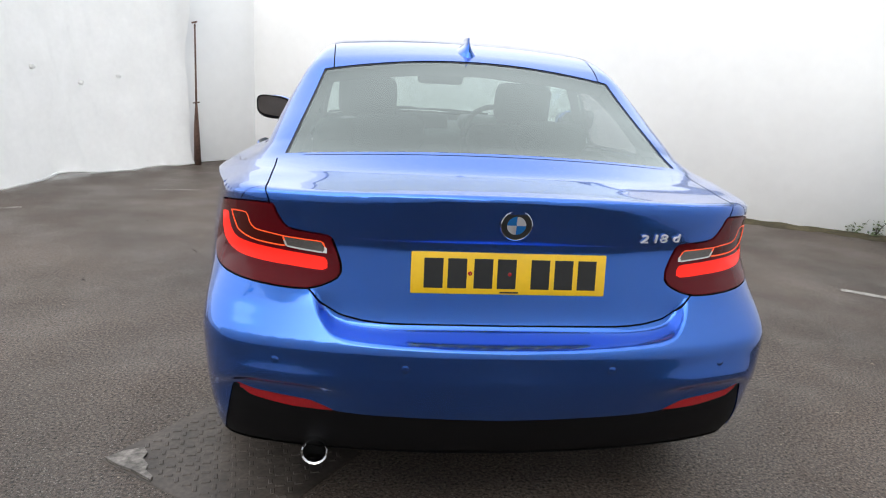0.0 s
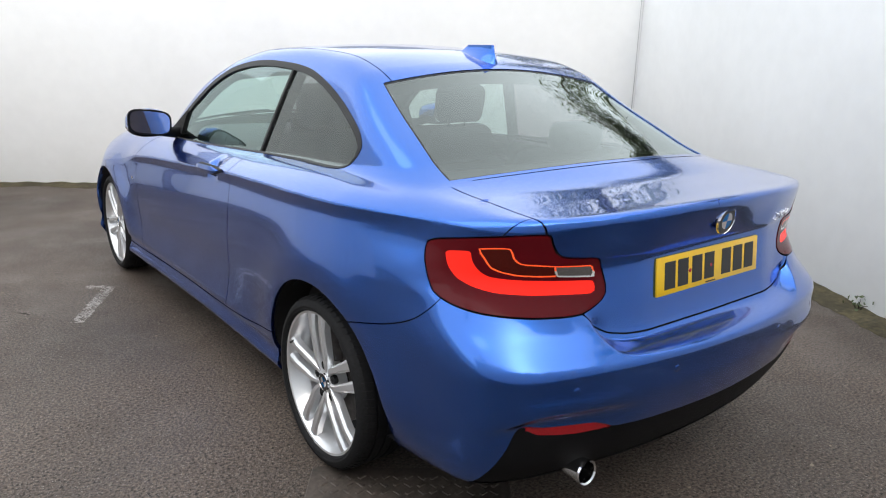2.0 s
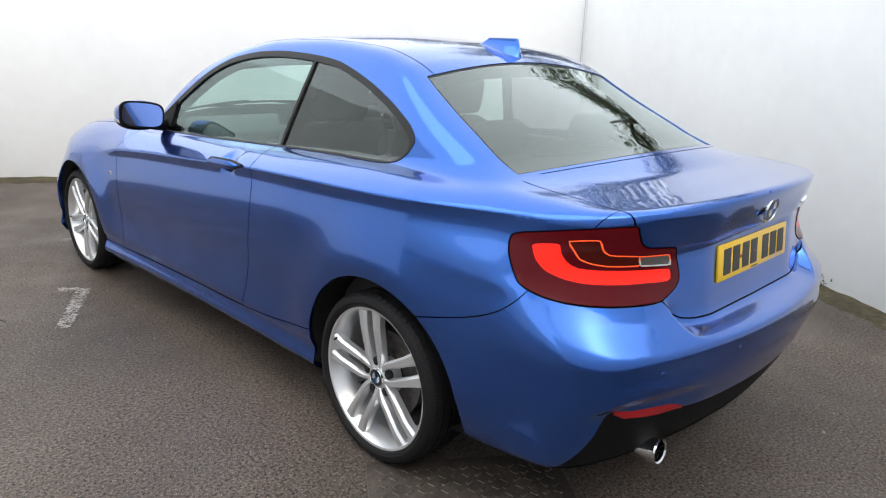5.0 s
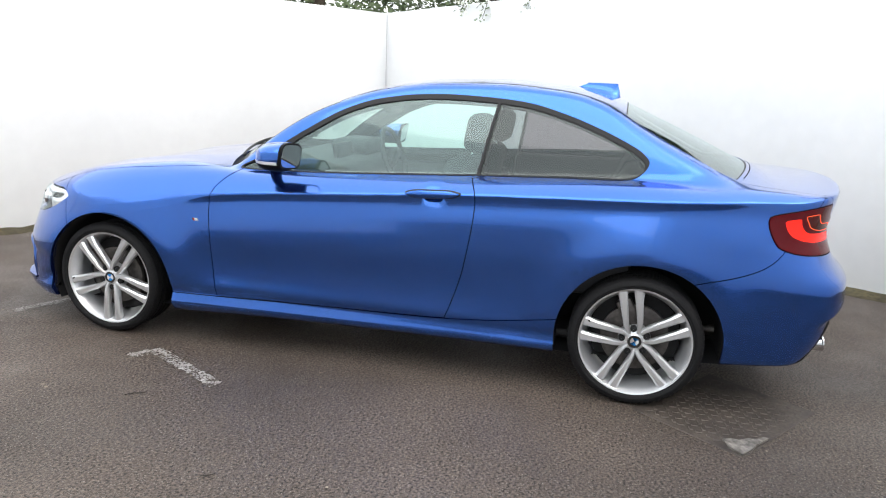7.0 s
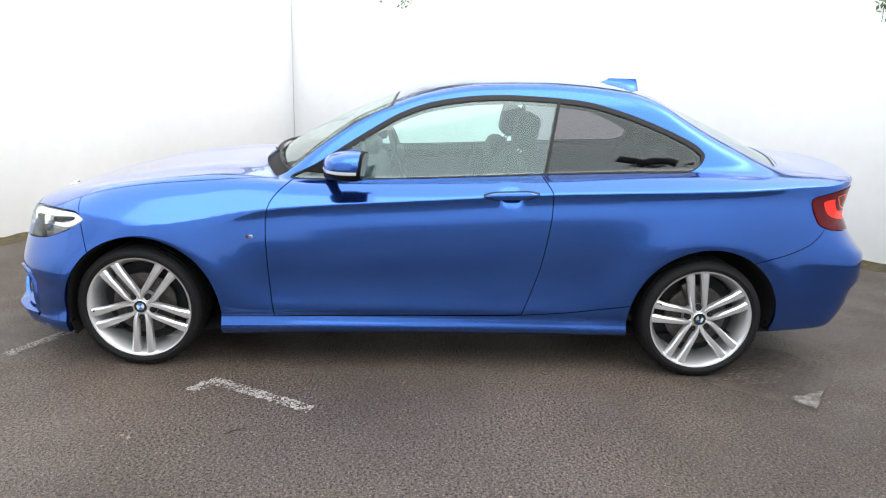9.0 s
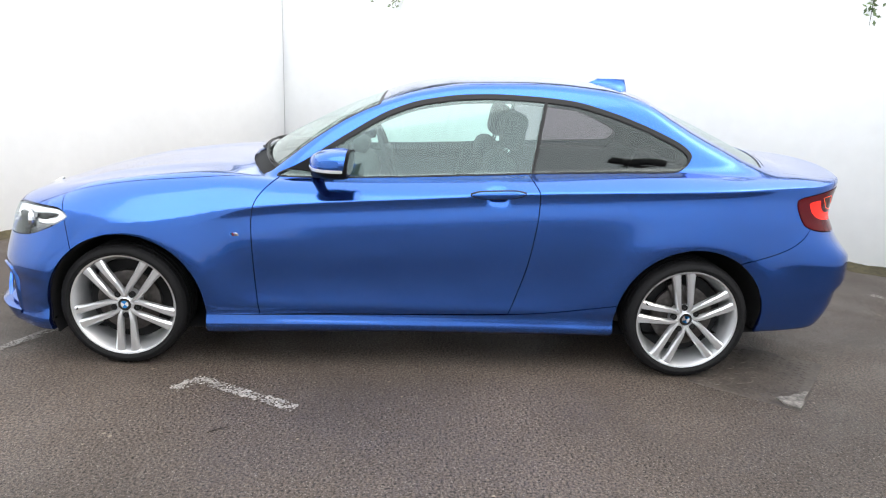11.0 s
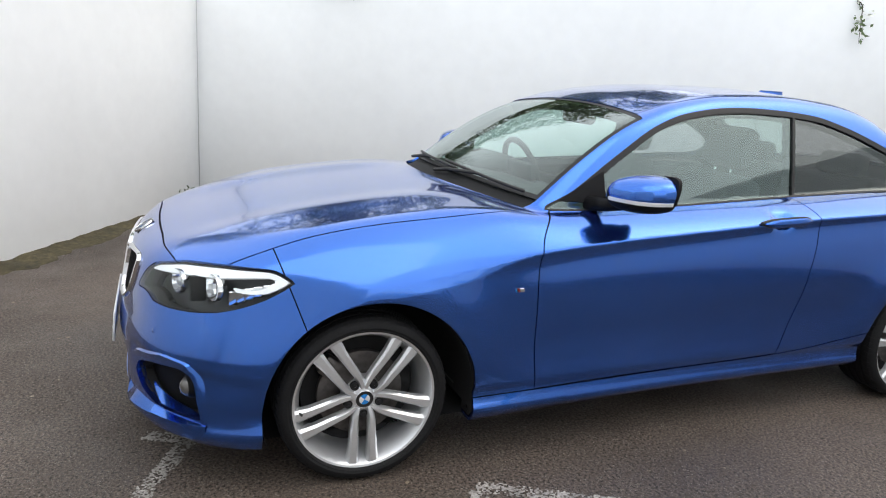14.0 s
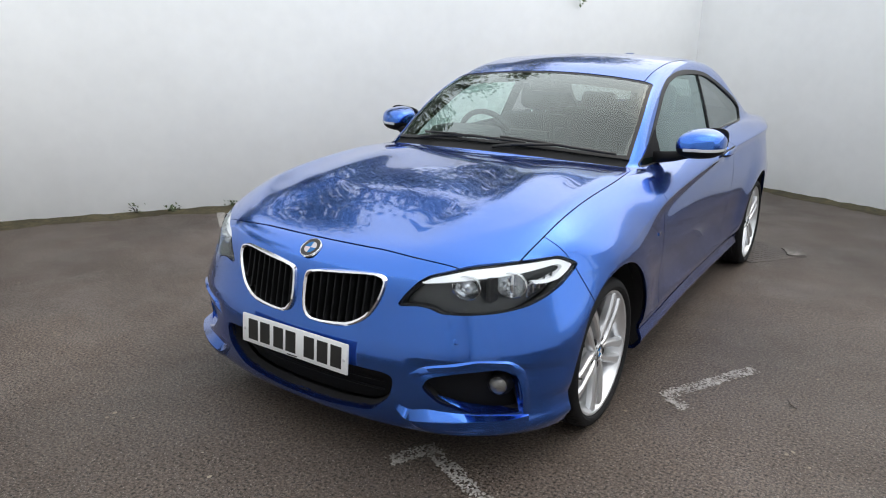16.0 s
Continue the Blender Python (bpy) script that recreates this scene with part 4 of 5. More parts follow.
# wing badges, door handles, mirrors
MIRROR_GLASS = mat("mirror_glass", (0.48, 0.49, 0.52), 0.02, 1.0)
WHITE_STRIP = mat("clear_white_strip", (0.75, 0.76, 0.78), 0.2, 0.1, 0.4, grain=0.03)
doors = [o for o in car.children if o.name.startswith("door")]
for door in doors:
    s = 1 if np.mean([v.co.x for v in door.data.vertices]) > 0 else -1
    p, n = on_skin((s * 1.3, 2.15, 0.662), (-s, 0, 0))
    for i, (w, material) in enumerate(((0.0045, BADGE_BLUE), (0.0045, INK), (0.0045, REFLECT), (0.018, CHROME))):
        b = rbox((0.003, w, 0.014), (0, 0, 0), 0.0008, 1)
        for v in b.verts:
            v.co.y += 0.35 * v.co.z
        y = (-0.018, -0.013, -0.008, 0.006)[i]
        b.transform(Matrix.Translation(p + n * 0.002 + Vector((0, -y, 0))))
        part("wing_badge", b, material, car)
    # handle: grip over the bowl
    for name, grow, sink, material in (("handle_gasket", 0.0045, 0.011, SEAL), ("door_handle", 0.0, 0.0, PAINT)):
        b = bmesh.new()
        for k in range(15):
            t = k / 14 * 2 - 1
            yy = 0.945 - (0.124 + grow) * t
            q = Vector((s * (float(width(np.array([yy]))[0]) - 0.006), yy, 0.884 + 0.006 * t))
            m = Vector((s, 0, 0))
            lift = 0.014 * (1 - abs(t) ** 4) + 0.018
            hgt = 0.0175 * max(1 - abs(t) ** 5, 0.15) + grow
            ring = []
            for a in range(10):
                ang = 2 * math.pi * a / 10
                ring.append(b.verts.new(q + m * (lift - 0.006 - sink + 0.008 * math.cos(ang)) + Vector((0, 0, hgt * math.sin(ang)))))
            if k:
                for a in range(10):
                    b.faces.new((last[a], last[(a + 1) % 10], ring[(a + 1) % 10], ring[a]))
            else:
                b.faces.new(ring[::-1])
            last = ring
        b.faces.new(last)
        bmesh.ops.recalc_face_normals(b, faces=b.faces[:])
        part(name, b, material, door)
    part("handle_joint", rbox((0.012, 0.003, 0.026), (s * (float(width(np.array([0.866]))[0]) + 0.010), 0.866, 0.888), 0.0008, 1), SEAL, door)
    # mirror
    b = bmesh.new()
    bmesh.ops.create_cube(b, size=1)
    bmesh.ops.subdivide_edges(b, edges=b.edges[:], cuts=7, use_grid_fill=True)
    for v in b.verts:
        u = Vector(v.co) * 2
        r = max(abs(u.x), abs(u.y), abs(u.z))
        rnd = (abs(u.x) ** 2.7 + abs(u.y) ** 2.7 + abs(u.z) ** 2.7) ** (1 / 2.7)
        u = u * (r / max(rnd, 1e-6))
        front = (u.y + 1) / 2
        zz = u.z * (0.074 - 0.012 * front) * (1 - 0.16 * max(u.x, 0) * (1 if u.z > 0 else 0)) - 0.005 * u.x
        v.co = Vector((0.106 * u.x * (1 - 0.10 * front * max(u.x, 0)), 0.105 * u.y + 0.03 * u.x * -1.0 * 1.2 * (0.3 + 0.7 * front), zz + 0.010 * u.x - 0.012 * front))
    if s < 0:
        for v in b.verts:
            v.co.x *= -1
        bmesh.ops.reverse_faces(b, faces=b.faces[:])
    low = b.copy()
    band = b.copy()
    geom = b.verts[:] + b.edges[:] + b.faces[:]
    bmesh.ops.bisect_plane(b, geom=geom, plane_co=(0, 0, -0.022), plane_no=(0, 0, 1), clear_inner=True)
    geom = low.verts[:] + low.edges[:] + low.faces[:]
    bmesh.ops.bisect_plane(low, geom=geom, plane_co=(0, 0, -0.022), plane_no=(0, 0, 1), clear_outer=True)
    for q in (b, low):      # flat back for the glass
        bmesh.ops.bisect_plane(q, geom=q.verts[:] + q.edges[:] + q.faces[:], plane_co=(0, -0.062, 0), plane_no=(0, -1, 0), clear_outer=True)
    at = Matrix.Translation((s * 0.895, 1.692, 1.010))
    b.transform(at)
    low.transform(at)
    mirror = part("door_mirror", b, PAINT, door, "blue mirror housing with black lower half")
    part("mirror_base", low, PLASTIC, mirror, "black lower half")
    for name, sx, sz, yy, material in (("mirror_bezel", 0.099, 0.061, 1.622, PLASTIC), ("mirror_glass", 0.090, 0.053, 1.6205, MIRROR_GLASS)):
        b = bmesh.new()
        rim = [[], []]
        for k in range(36):
            a = 2 * math.pi * k / 36
            c, d = math.cos(a), math.sin(a)
            u, w = math.copysign(abs(c) ** 0.55, c), math.copysign(abs(d) ** 0.55, d)
            for j in (0, 1):
                rim[j].append(b.verts.new((s * (0.897 + sx * u), yy - 0.003 + (0.014 if material is PLASTIC else 0.001) * j + 0.004 * u - 0.16 * sz * w, 1.010 + sz * w + 0.010 * u)))
        b.faces.new(rim[0])
        b.faces.new(rim[1][::-1])
        for k in range(36):
            b.faces.new((rim[0][k], rim[0][(k + 1) % 36], rim[1][(k + 1) % 36], rim[1][k]))
        bmesh.ops.recalc_face_normals(b, faces=b.faces[:])
        part(name, b, material, mirror, "black bezel" if material is PLASTIC else "mirror glass")
    for no, co in (((0, 0, 1), (0, 0, -0.034)), ((0, 0, -1), (0, 0, -0.021)), ((0, 1, 0), (0, -0.045, 0)), ((s, 0, 0), (-s * 0.055, 0, 0))):
        bmesh.ops.bisect_plane(band, geom=band.verts[:] + band.edges[:] + band.faces[:], plane_co=co, plane_no=no, clear_inner=True)
    for v in band.verts:
        v.co.x, v.co.y = v.co.x * 1.025, v.co.y * 1.03
    bmesh.ops.solidify(band, geom=band.faces[:], thickness=0.004)
    band.transform(at)
    part("indicator_strip", band, WHITE_STRIP, mirror, "slim white indicator strip")
    part("mirror_arm", tube([(s * 0.70, 1.80, 0.935), (s * 0.79, 1.775, 0.945), (s * 0.87, 1.735, 0.965), (s * 0.92, 1.70, 0.985)], [0.030, 0.024, 0.022, 0.022], 12), PLASTIC, mirror, "black mirror arm")
    # black corner piece ahead of the door glass
    b = bmesh.new()
    tri = [on_skin((s * 1.2, y, z), (-s, 0, 0)) for y, z in ((1.93, 0.945), (1.73, 0.935), (1.73, 1.055))]
    up = [b.verts.new(p + n * 0.006) for p, n in tri]
    dn = [b.verts.new(p - n * 0.006) for p, n in tri]
    b.faces.new(up)
    b.faces.new(dn[::-1])
    for i in range(3):
        b.faces.new((up[i], up[(i + 1) % 3], dn[(i + 1) % 3], dn[i]))
    bmesh.ops.recalc_face_normals(b, faces=b.faces[:])
    part("mirror_corner", b, PLASTIC, door, "black mirror corner piece")

# roof aerial fin
b = bmesh.new()
rows = []
for t in np.linspace(0, 1, 14):
    y0, y1, ww = 0.410 - 0.075 * t ** 0.8, 0.160 + 0.022 * t, 0.044 * (1 - t) ** 2.2 + 0.009 * (1 - 0.4 * t)
    ring = []
    for k in range(20):
        a = 2 * math.pi * k / 20
        c = math.cos(a)
        yy = (y0 + y1) / 2 + (y0 - y1) / 2 * c
        foot = float(roof_line(np.array([yy]))[0]) - 0.008
        ring.append(b.verts.new((ww * math.sin(a) * (0.78 - 0.40 * c), yy, foot + (1.404 - foot) * t)))
    rows.append(ring)
for u, v in zip(rows, rows[1:]):
    for k in range(20):
        b.faces.new((u[k], u[(k + 1) % 20], v[(k + 1) % 20], v[k]))
b.faces.new(rows[-1])
bmesh.ops.recalc_face_normals(b, faces=b.faces[:])
part("aerial_fin", b, PAINT, car, "blue shark-fin aerial", smooth=50)

# parking sensors
for x, z in ((-0.60, 0.558), (-0.27, 0.560), (0.27, 0.560), (0.60, 0.558)):
    p, n = on_skin((x, -1.4, z), (0, 1, 0))
    b = lathe([(0.001, 0.0004), (0.0095, 0.0004), (0.0105, 0.0), (0.0105, -0.004)], 20, "z")
    b.transform(facing(p, n))
    sensor = part("parking_sensor", b, PAINT, rear_bumper)
    b = lathe([(0.0105, 0.0), (0.0113, 0.0), (0.0113, -0.003)], 20, "z")
    b.transform(facing(p, n))
    part("sensor_ring", b, SEAL, sensor)
for x in (-0.60, 0.60):
    p, n = on_skin((x, 3.9, 0.505), (0, -1, 0))
    b = lathe([(0.001, 0.0004), (0.0095, 0.0004), (0.0105, 0.0), (0.0105, -0.004)], 20, "z")
    b.transform(facing(p, n))
    part("parking_sensor", b, PAINT, front_bumper)

# exhaust
b = lathe([(0.036, 0.16), (0.040, 0.0), (0.043, -0.004), (0.041, -0.010), (0.036, -0.006), (0.034, 0.02), (0.034, 0.15)], 32, "y")
b.transform(pose(-0.500, -0.842, 0.275, -4, 0, 0) @ Matrix.Diagonal((0.86, 1, 0.86, 1)))
part("exhaust_tip", b, CHROME, car, "round chrome exhaust tip")
b = lathe([(0.001, 0.06), (0.035, 0.06)], 24, "y")
b.transform(pose(-0.500, -0.842, 0.275, -4, 0, 0) @ Matrix.Diagonal((0.86, 1, 0.86, 1)))
part("exhaust_bore", b, INNER, car)
part("exhaust_pipe", tube([(-0.50, -0.72, 0.275), (-0.50, -0.4, 0.28), (-0.3, 0.2, 0.24)], 0.032, 12), STEEL, car)

# kidney grilles: chrome rings and upright slats
for s in (-1, 1):
    pts = []
    for x, z in KIDNEY[::2]:
        p, n = on_skin((x, 3.8, z), (0, -1, 0))
        pts.append(((p.x) * s, p.y + 0.002, p.z))
    b = bmesh.new()
    rings = []
    C2 = Vector((s * 0.185, 3.41, 0.595))
    for p in pts:
        p = Vector(p)
        inw = (C2 - p)
        inw.y = 0
        inw.normalize()
        rings.append([b.verts.new(p + inw * i + Vector((0, o, 0))) for i, o in ((-0.007, -0.004), (-0.005, 0.008), (0.001, 0.011), (0.008, 0.006), (0.010, -0.02))])
    for u, v in zip(rings, rings[1:] + rings[:1]):
        for k in range(4):
            b.faces.new((u[k], u[k + 1], v[k + 1], v[k]))
    bmesh.ops.recalc_face_normals(b, faces=b.faces[:])
    ring = part("grille_ring", b, CHROME, front_bumper, "chrome kidney grille surround")
    for k in range(9):
        x = 0.055 + 0.031 * k
        zs = [z for i, (xx, z) in enumerate(KIDNEY) if abs(xx - x) < 0.02]
        lo, hi = min(zs) + 0.004, max(zs) - 0.004
        p, n = on_skin((x, 3.8, (lo + hi) / 2), (0, -1, 0))
        p0, _ = on_skin((x, 3.8, lo), (0, -1, 0))
        p1, _ = on_skin((x, 3.8, hi), (0, -1, 0))
        d = p1 - p0
        b = rbox((0.007, 0.035, d.length), (0, 0, 0), 0.0025, 2)
        b.transform(Matrix.Translation((s * x, (p0.y + p1.y) / 2 - 0.020, (lo + hi) / 2)) @ Matrix.Rotation(-math.atan2(d.y, d.z), 4, "X"))
        part("grille_slat", b, PLASTIC, ring)
    # fog lamp in the side intake
    p, n = on_skin((s * 0.715, 3.8, 0.345), (0, -1, 0))
    b = lathe([(0.001, 0.012), (0.020, 0.010), (0.034, 0.0), (0.038, -0.006), (0.046, -0.03)], 28, "z")
    fm = facing(p - Vector((0, 0.030, 0)) - n * 0.01, (s * 0.25, 0.96, 0))
    b.transform(fm)
    fog = part("fog_lamp", b, PLASTIC, front_bumper, "round fog lamp in black bezel")
    b = lathe([(0.001, 0.022), (0.016, 0.019), (0.028, 0.010), (0.031, 0.002)], 28, "z")
    b.transform(fm)
    part("fog_glass", b, SMOKED, fog, "clear fog lamp glass")
    # lower grille mesh bars
for k in (2, 3):
    pts = []
    z = 0.215 + 0.032 * k
    for x in np.linspace(-0.34, 0.34, 13):
        p, n = on_skin((x, 3.8, z), (0, -1, 0))
        pts.append((p.x, p.y - 0.055, p.z))
    part("grille_bar", tube(pts, 0.004, 6), PLASTIC, front_bumper)

# headlamp reflectors
lamps = [o for o in car.children if o.name.startswith("headlamp")]
for lamp in lamps:
    s = 1 if np.mean([v.co.x for v in lamp.data.vertices]) > 0 else -1
    for x, z, r, n, inner in ((0.590, 0.664, 0.046, 40, 0.5), (0.700, 0.668, 0.050, 14, 0.0)):
        p, _ = on_skin((s * x, 3.8, z), (0, -1, 0))
        m = facing(p + Vector((s * -0.004, -0.026, 0)), Vector((s * 0.30, 0.94, 0.06)))
        b = lathe([(r * 1.07, -0.012), (r * 1.06, 0.002), (r, 0.003), (r * 0.97, -0.004), (r * 0.88, -0.018), (r * 0.70, -0.032), (r * 0.42, -0.042), (r * 0.15, -0.046), (0.001, -0.046)], n, "z")
        for v in b.verts:
            v.co.y *= 0.84
        b.transform(m)
        bowl = part("reflector_bowl", b, BOWL, lamp, "bright faceted reflector bowl", smooth=35 if inner else 8)
        if inner:
            b = lathe([(0.001, 0.004), (r * 0.22, 0.0), (r * 0.42, -0.010), (r * 0.5, -0.024), (r * 0.52, -0.038)], 28, "z")
            b.transform(m)
            part("projector_lens", b, LENS_GLASS, bowl, "clear round projector lens")
            part("lens_ring", merge(bmesh.new(), lathe([(r * 0.52, -0.022), (r * 0.58, -0.020), (r * 0.60, -0.034)], 28, "z")), CHROME, bowl).matrix_basis = m
        else:
            b = rbox((0.012, r * 1.5, 0.02), (0, 0, -0.022), 0.004, 2)
            b.transform(m)
            part("bulb_shield", b, CHROME, bowl, "bright bulb shield")
    # dark bridge between the bowls, and the ribbed indicator at the outer end
    p, _ = on_skin((s * 0.648, 3.8, 0.655), (0, -1, 0))
    b = rbox((0.022, 0.05, 0.085), (0, 0, 0), 0.006, 2)
    b.transform(Matrix.Translation(p + Vector((0, -0.045, 0))))
    part("bridge", b, INNER, lamp)
    for k in range(5):
        x = 0.752 + 0.0105 * k
        p, n = on_skin((s * x, 3.8, 0.650 + 0.009 * k), (0, -1, 0))
        b = rbox((0.007, 0.030, 0.046 - 0.004 * k), (0, 0, 0), 0.0025, 1)
        b.transform(Matrix.Translation(p - n * 0.026 - Vector((0, 0.012, 0))))
        part("indicator_rib", b, BOWL, lamp, "bright indicator rib")

# painted brow over each front intake and blade below it


def skin_strip(name, lines, n, lifts, parent, s):
    """A painted strip lofted between lines of (x, z) points on the nose, each lifted off it."""
    b = bmesh.new()
    rows = []
    for pts, lift in zip(lines, lifts):
        f = spl(*[(i / (len(pts) - 1), p[0]) for i, p in enumerate(pts)])
        g = spl(*[(i / (len(pts) - 1), p[1]) for i, p in enumerate(pts)])
        row = []
        for k in range(n + 1):
            p, m = on_skin((float(f(k / n)), 3.85, float(g(k / n))), (0, -1, 0))
            fade = min(1, 6 * k / n, 6 * (1 - k / n) + 0.3)
            q = p + m * lift * fade
            row.append(b.verts.new((s * q.x, q.y, q.z)))
        rows.append(row)
    for u, v in zip(rows, rows[1:]):
        for k in range(n):
            b.faces.new((u[k], u[k + 1], v[k + 1], v[k]))
    bmesh.ops.recalc_face_normals(b, faces=b.faces[:])
    if sum(f.normal.y for f in b.faces) < 0:
        bmesh.ops.reverse_faces(b, faces=b.faces[:])
    return part(name, b, PAINT, parent, smooth=50)


for s in (-1, 1):
    skin_strip("intake_brow", [[(0.465, 0.384), (0.51, 0.413), (0.60, 0.434), (0.676, 0.448), (0.748, 0.443), (0.785, 0.40), (0.799, 0.32), (0.801, 0.245)],
                               [(0.468, 0.380), (0.513, 0.407), (0.60, 0.428), (0.676, 0.442), (0.742, 0.437), (0.778, 0.396), (0.793, 0.32), (0.796, 0.245)],
                               [(0.482, 0.372), (0.525, 0.390), (0.605, 0.408), (0.678, 0.421), (0.728, 0.420), (0.764, 0.388), (0.781, 0.32), (0.786, 0.245)],
                               [(0.488, 0.366), (0.530, 0.380), (0.608, 0.399), (0.678, 0.411), (0.722, 0.411), (0.757, 0.382), (0.775, 0.32), (0.780, 0.245)]], 30, (-0.002, 0.008, 0.007, -0.025), front_bumper, s)
    skin_strip("intake_blade", [[(0.432, 0.285), (0.505, 0.312), (0.575, 0.292), (0.68, 0.268), (0.796, 0.254)],
                                [(0.405, 0.258), (0.486, 0.224), (0.59, 0.230), (0.69, 0.237), (0.799, 0.240)],
                                [(0.408, 0.254), (0.488, 0.218), (0.59, 0.224), (0.69, 0.231), (0.800, 0.234)],
                                [(0.440, 0.230), (0.505, 0.184), (0.59, 0.180), (0.69, 0.184), (0.800, 0.190)]], 26, (-0.045, 0.024, 0.023, 0.004), front_bumper, s)

# wipers
for x0, x1 in ((0.42, -0.20), (-0.06, -0.60)):
    pts = []
    for t in np.linspace(0, 1, 9):
        x = x0 + (x1 - x0) * t
        y = 2.148 - 0.36 * x * x - 0.02 * (1 - t)
        p, n = on_skin((x, y, 1.5), (0, 0, -1))
        pts.append(tuple(p + n * 0.014))
    wiper = part("wiper", tube(pts, 0.0065, 6), SEAL, car, "black windscreen wiper")
    part("wiper_arm", tube([(x0 + 0.02, 2.178 - 0.36 * x0 * x0, 0.965), (x0 - 0.1, 2.165 - 0.36 * x0 * x0, 0.985), pts[4]], 0.0075, 8), SEAL, wiper)

# ---- cabin ----


def seat(x, y, name="front_seat", w=0.50):
    s = part(name, rbox((w, 0.50, 0.18), (x, y + 0.25, 0.42), 0.06, 3), CLOTH, car, "black cloth seat")
    part("seat_back", rbox((w, 0.14, 0.62), (x, y - 0.10, 0.72), 0.06, 3, (14, 0, 0)), CLOTH, s)
    for k in (-1, 1):
        part("side_bolster", rbox((0.09, 0.18, 0.50), (x + k * (w / 2 - 0.03), y - 0.05, 0.70), 0.04, 3, (14, 0, 0)), CLOTH, s)
    part("headrest", rbox((0.27, 0.11, 0.19), (x, y - 0.225, 1.135), 0.045, 3, (10, 0, 0)), CLOTH, s)
    for k in (-1, 1):
        part("headrest_post", tube([(x + k * 0.05, y - 0.19, 0.98), (x + k * 0.05, y - 0.215, 1.08)], 0.007, 8), CHROME, s)
    return s


for x in (-0.37, 0.37):
    seat(x, 1.06)
bench = part("rear_bench", rbox((1.10, 0.46, 0.16), (0, 0.42, 0.46), 0.05, 3), CLOTH, car, "black cloth rear bench")
for x in (-0.30, 0.30):
    part("bench_back", rbox((0.50, 0.14, 0.52), (x, 0.13, 0.76), 0.05, 3, (22, 0, 0)), CLOTH, bench)
    part("bench_headrest", rbox((0.26, 0.10, 0.12), (x, 0.00, 1.06), 0.04, 3, (15, 0, 0)), CLOTH, bench)
part("parcel_shelf", rbox((1.16, 0.42, 0.03), (0, -0.20, 0.955), 0.01, 2), INNER, car, "dark parcel shelf")
part("cabin_floor", rbox((1.40, 2.6, 0.04), (0, 1.0, 0.24), 0.01, 1), CABIN, car)
dash = part("dashboard", rbox((1.12, 0.46, 0.30), (0, 1.80, 0.785), 0.07, 3, (8, 0, 0)), CABIN, car, "charcoal dashboard")
part("instrument_cowl", rbox((0.36, 0.26, 0.10), (0.37, 1.76, 0.955), 0.045, 3), CABIN, dash)
part("dashboard_screen", rbox((0.24, 0.03, 0.10), (0.0, 1.72, 0.955), 0.01, 2, (-8, 0, 0)), TRIM, dash)
b = bmesh.new()
ringp = [(0.37 + 0.18 * math.cos(a), 1.52 + 0.06 * math.sin(a), 0.90 + 0.17 * math.sin(a)) for a in np.linspace(0, 2 * math.pi, 29)]
wheel2 = part("steering_wheel", tube(ringp, 0.016, 8), CABIN, car, "black steering wheel on the right-hand side")
part("steering_hub", rbox((0.16, 0.06, 0.13), (0.37, 1.53, 0.895), 0.03, 2, (20, 0, 0)), CABIN, wheel2)
part("steering_spoke", rbox((0.32, 0.02, 0.03), (0.37, 1.525, 0.895), 0.008, 1, (20, 0, 0)), CABIN, wheel2)
part("steering_column", tube([(0.37, 1.54, 0.89), (0.37, 1.80, 0.80)], 0.035, 10), CABIN, wheel2)
inner_mirror = part("rear_view_mirror", rbox((0.25, 0.05, 0.07), (0.03, 1.42, 1.225), 0.022, 3, (-5, 0, 0)), CABIN, car, "black rear-view mirror")
part("mirror_stalk", tube([(0.0, 1.44, 1.24), (0.0, 1.53, 1.272)], 0.012, 8), CABIN, inner_mirror)
for s in (-1, 1):
    part("door_card", rbox((0.07, 1.15, 0.48), (s * 0.74, 1.40, 0.60), 0.03, 2), CABIN, car, "charcoal door lining")
    part("rear_side_lining", rbox((0.10, 0.75, 0.50), (s * 0.70, 0.42, 0.70), 0.04, 2), CABIN, car)
panel("headlining", ["roof"], HEADLINE, car, "grey headlining", offset=-0.028, flange=0.004)

# ---- yard markings and cover ----
MARK = mat("worn_white_paint", (0.29, 0.275, 0.255), 0.6, grain=0.45, scale=160, bump=0.4, bump_scale=200, stain=0.3, stain_scale=12)
IRON = mat("worn_cover_iron", (0.062, 0.050, 0.042), 0.55, 0.0, grain=0.3, scale=70, stain=0.35, stain_scale=9)
CONCRETE = mat("pale_concrete", (0.17, 0.155, 0.14), 0.7, grain=0.45, scale=60, stain=0.5, stain_scale=22, bump=0.5, bump_scale=70)


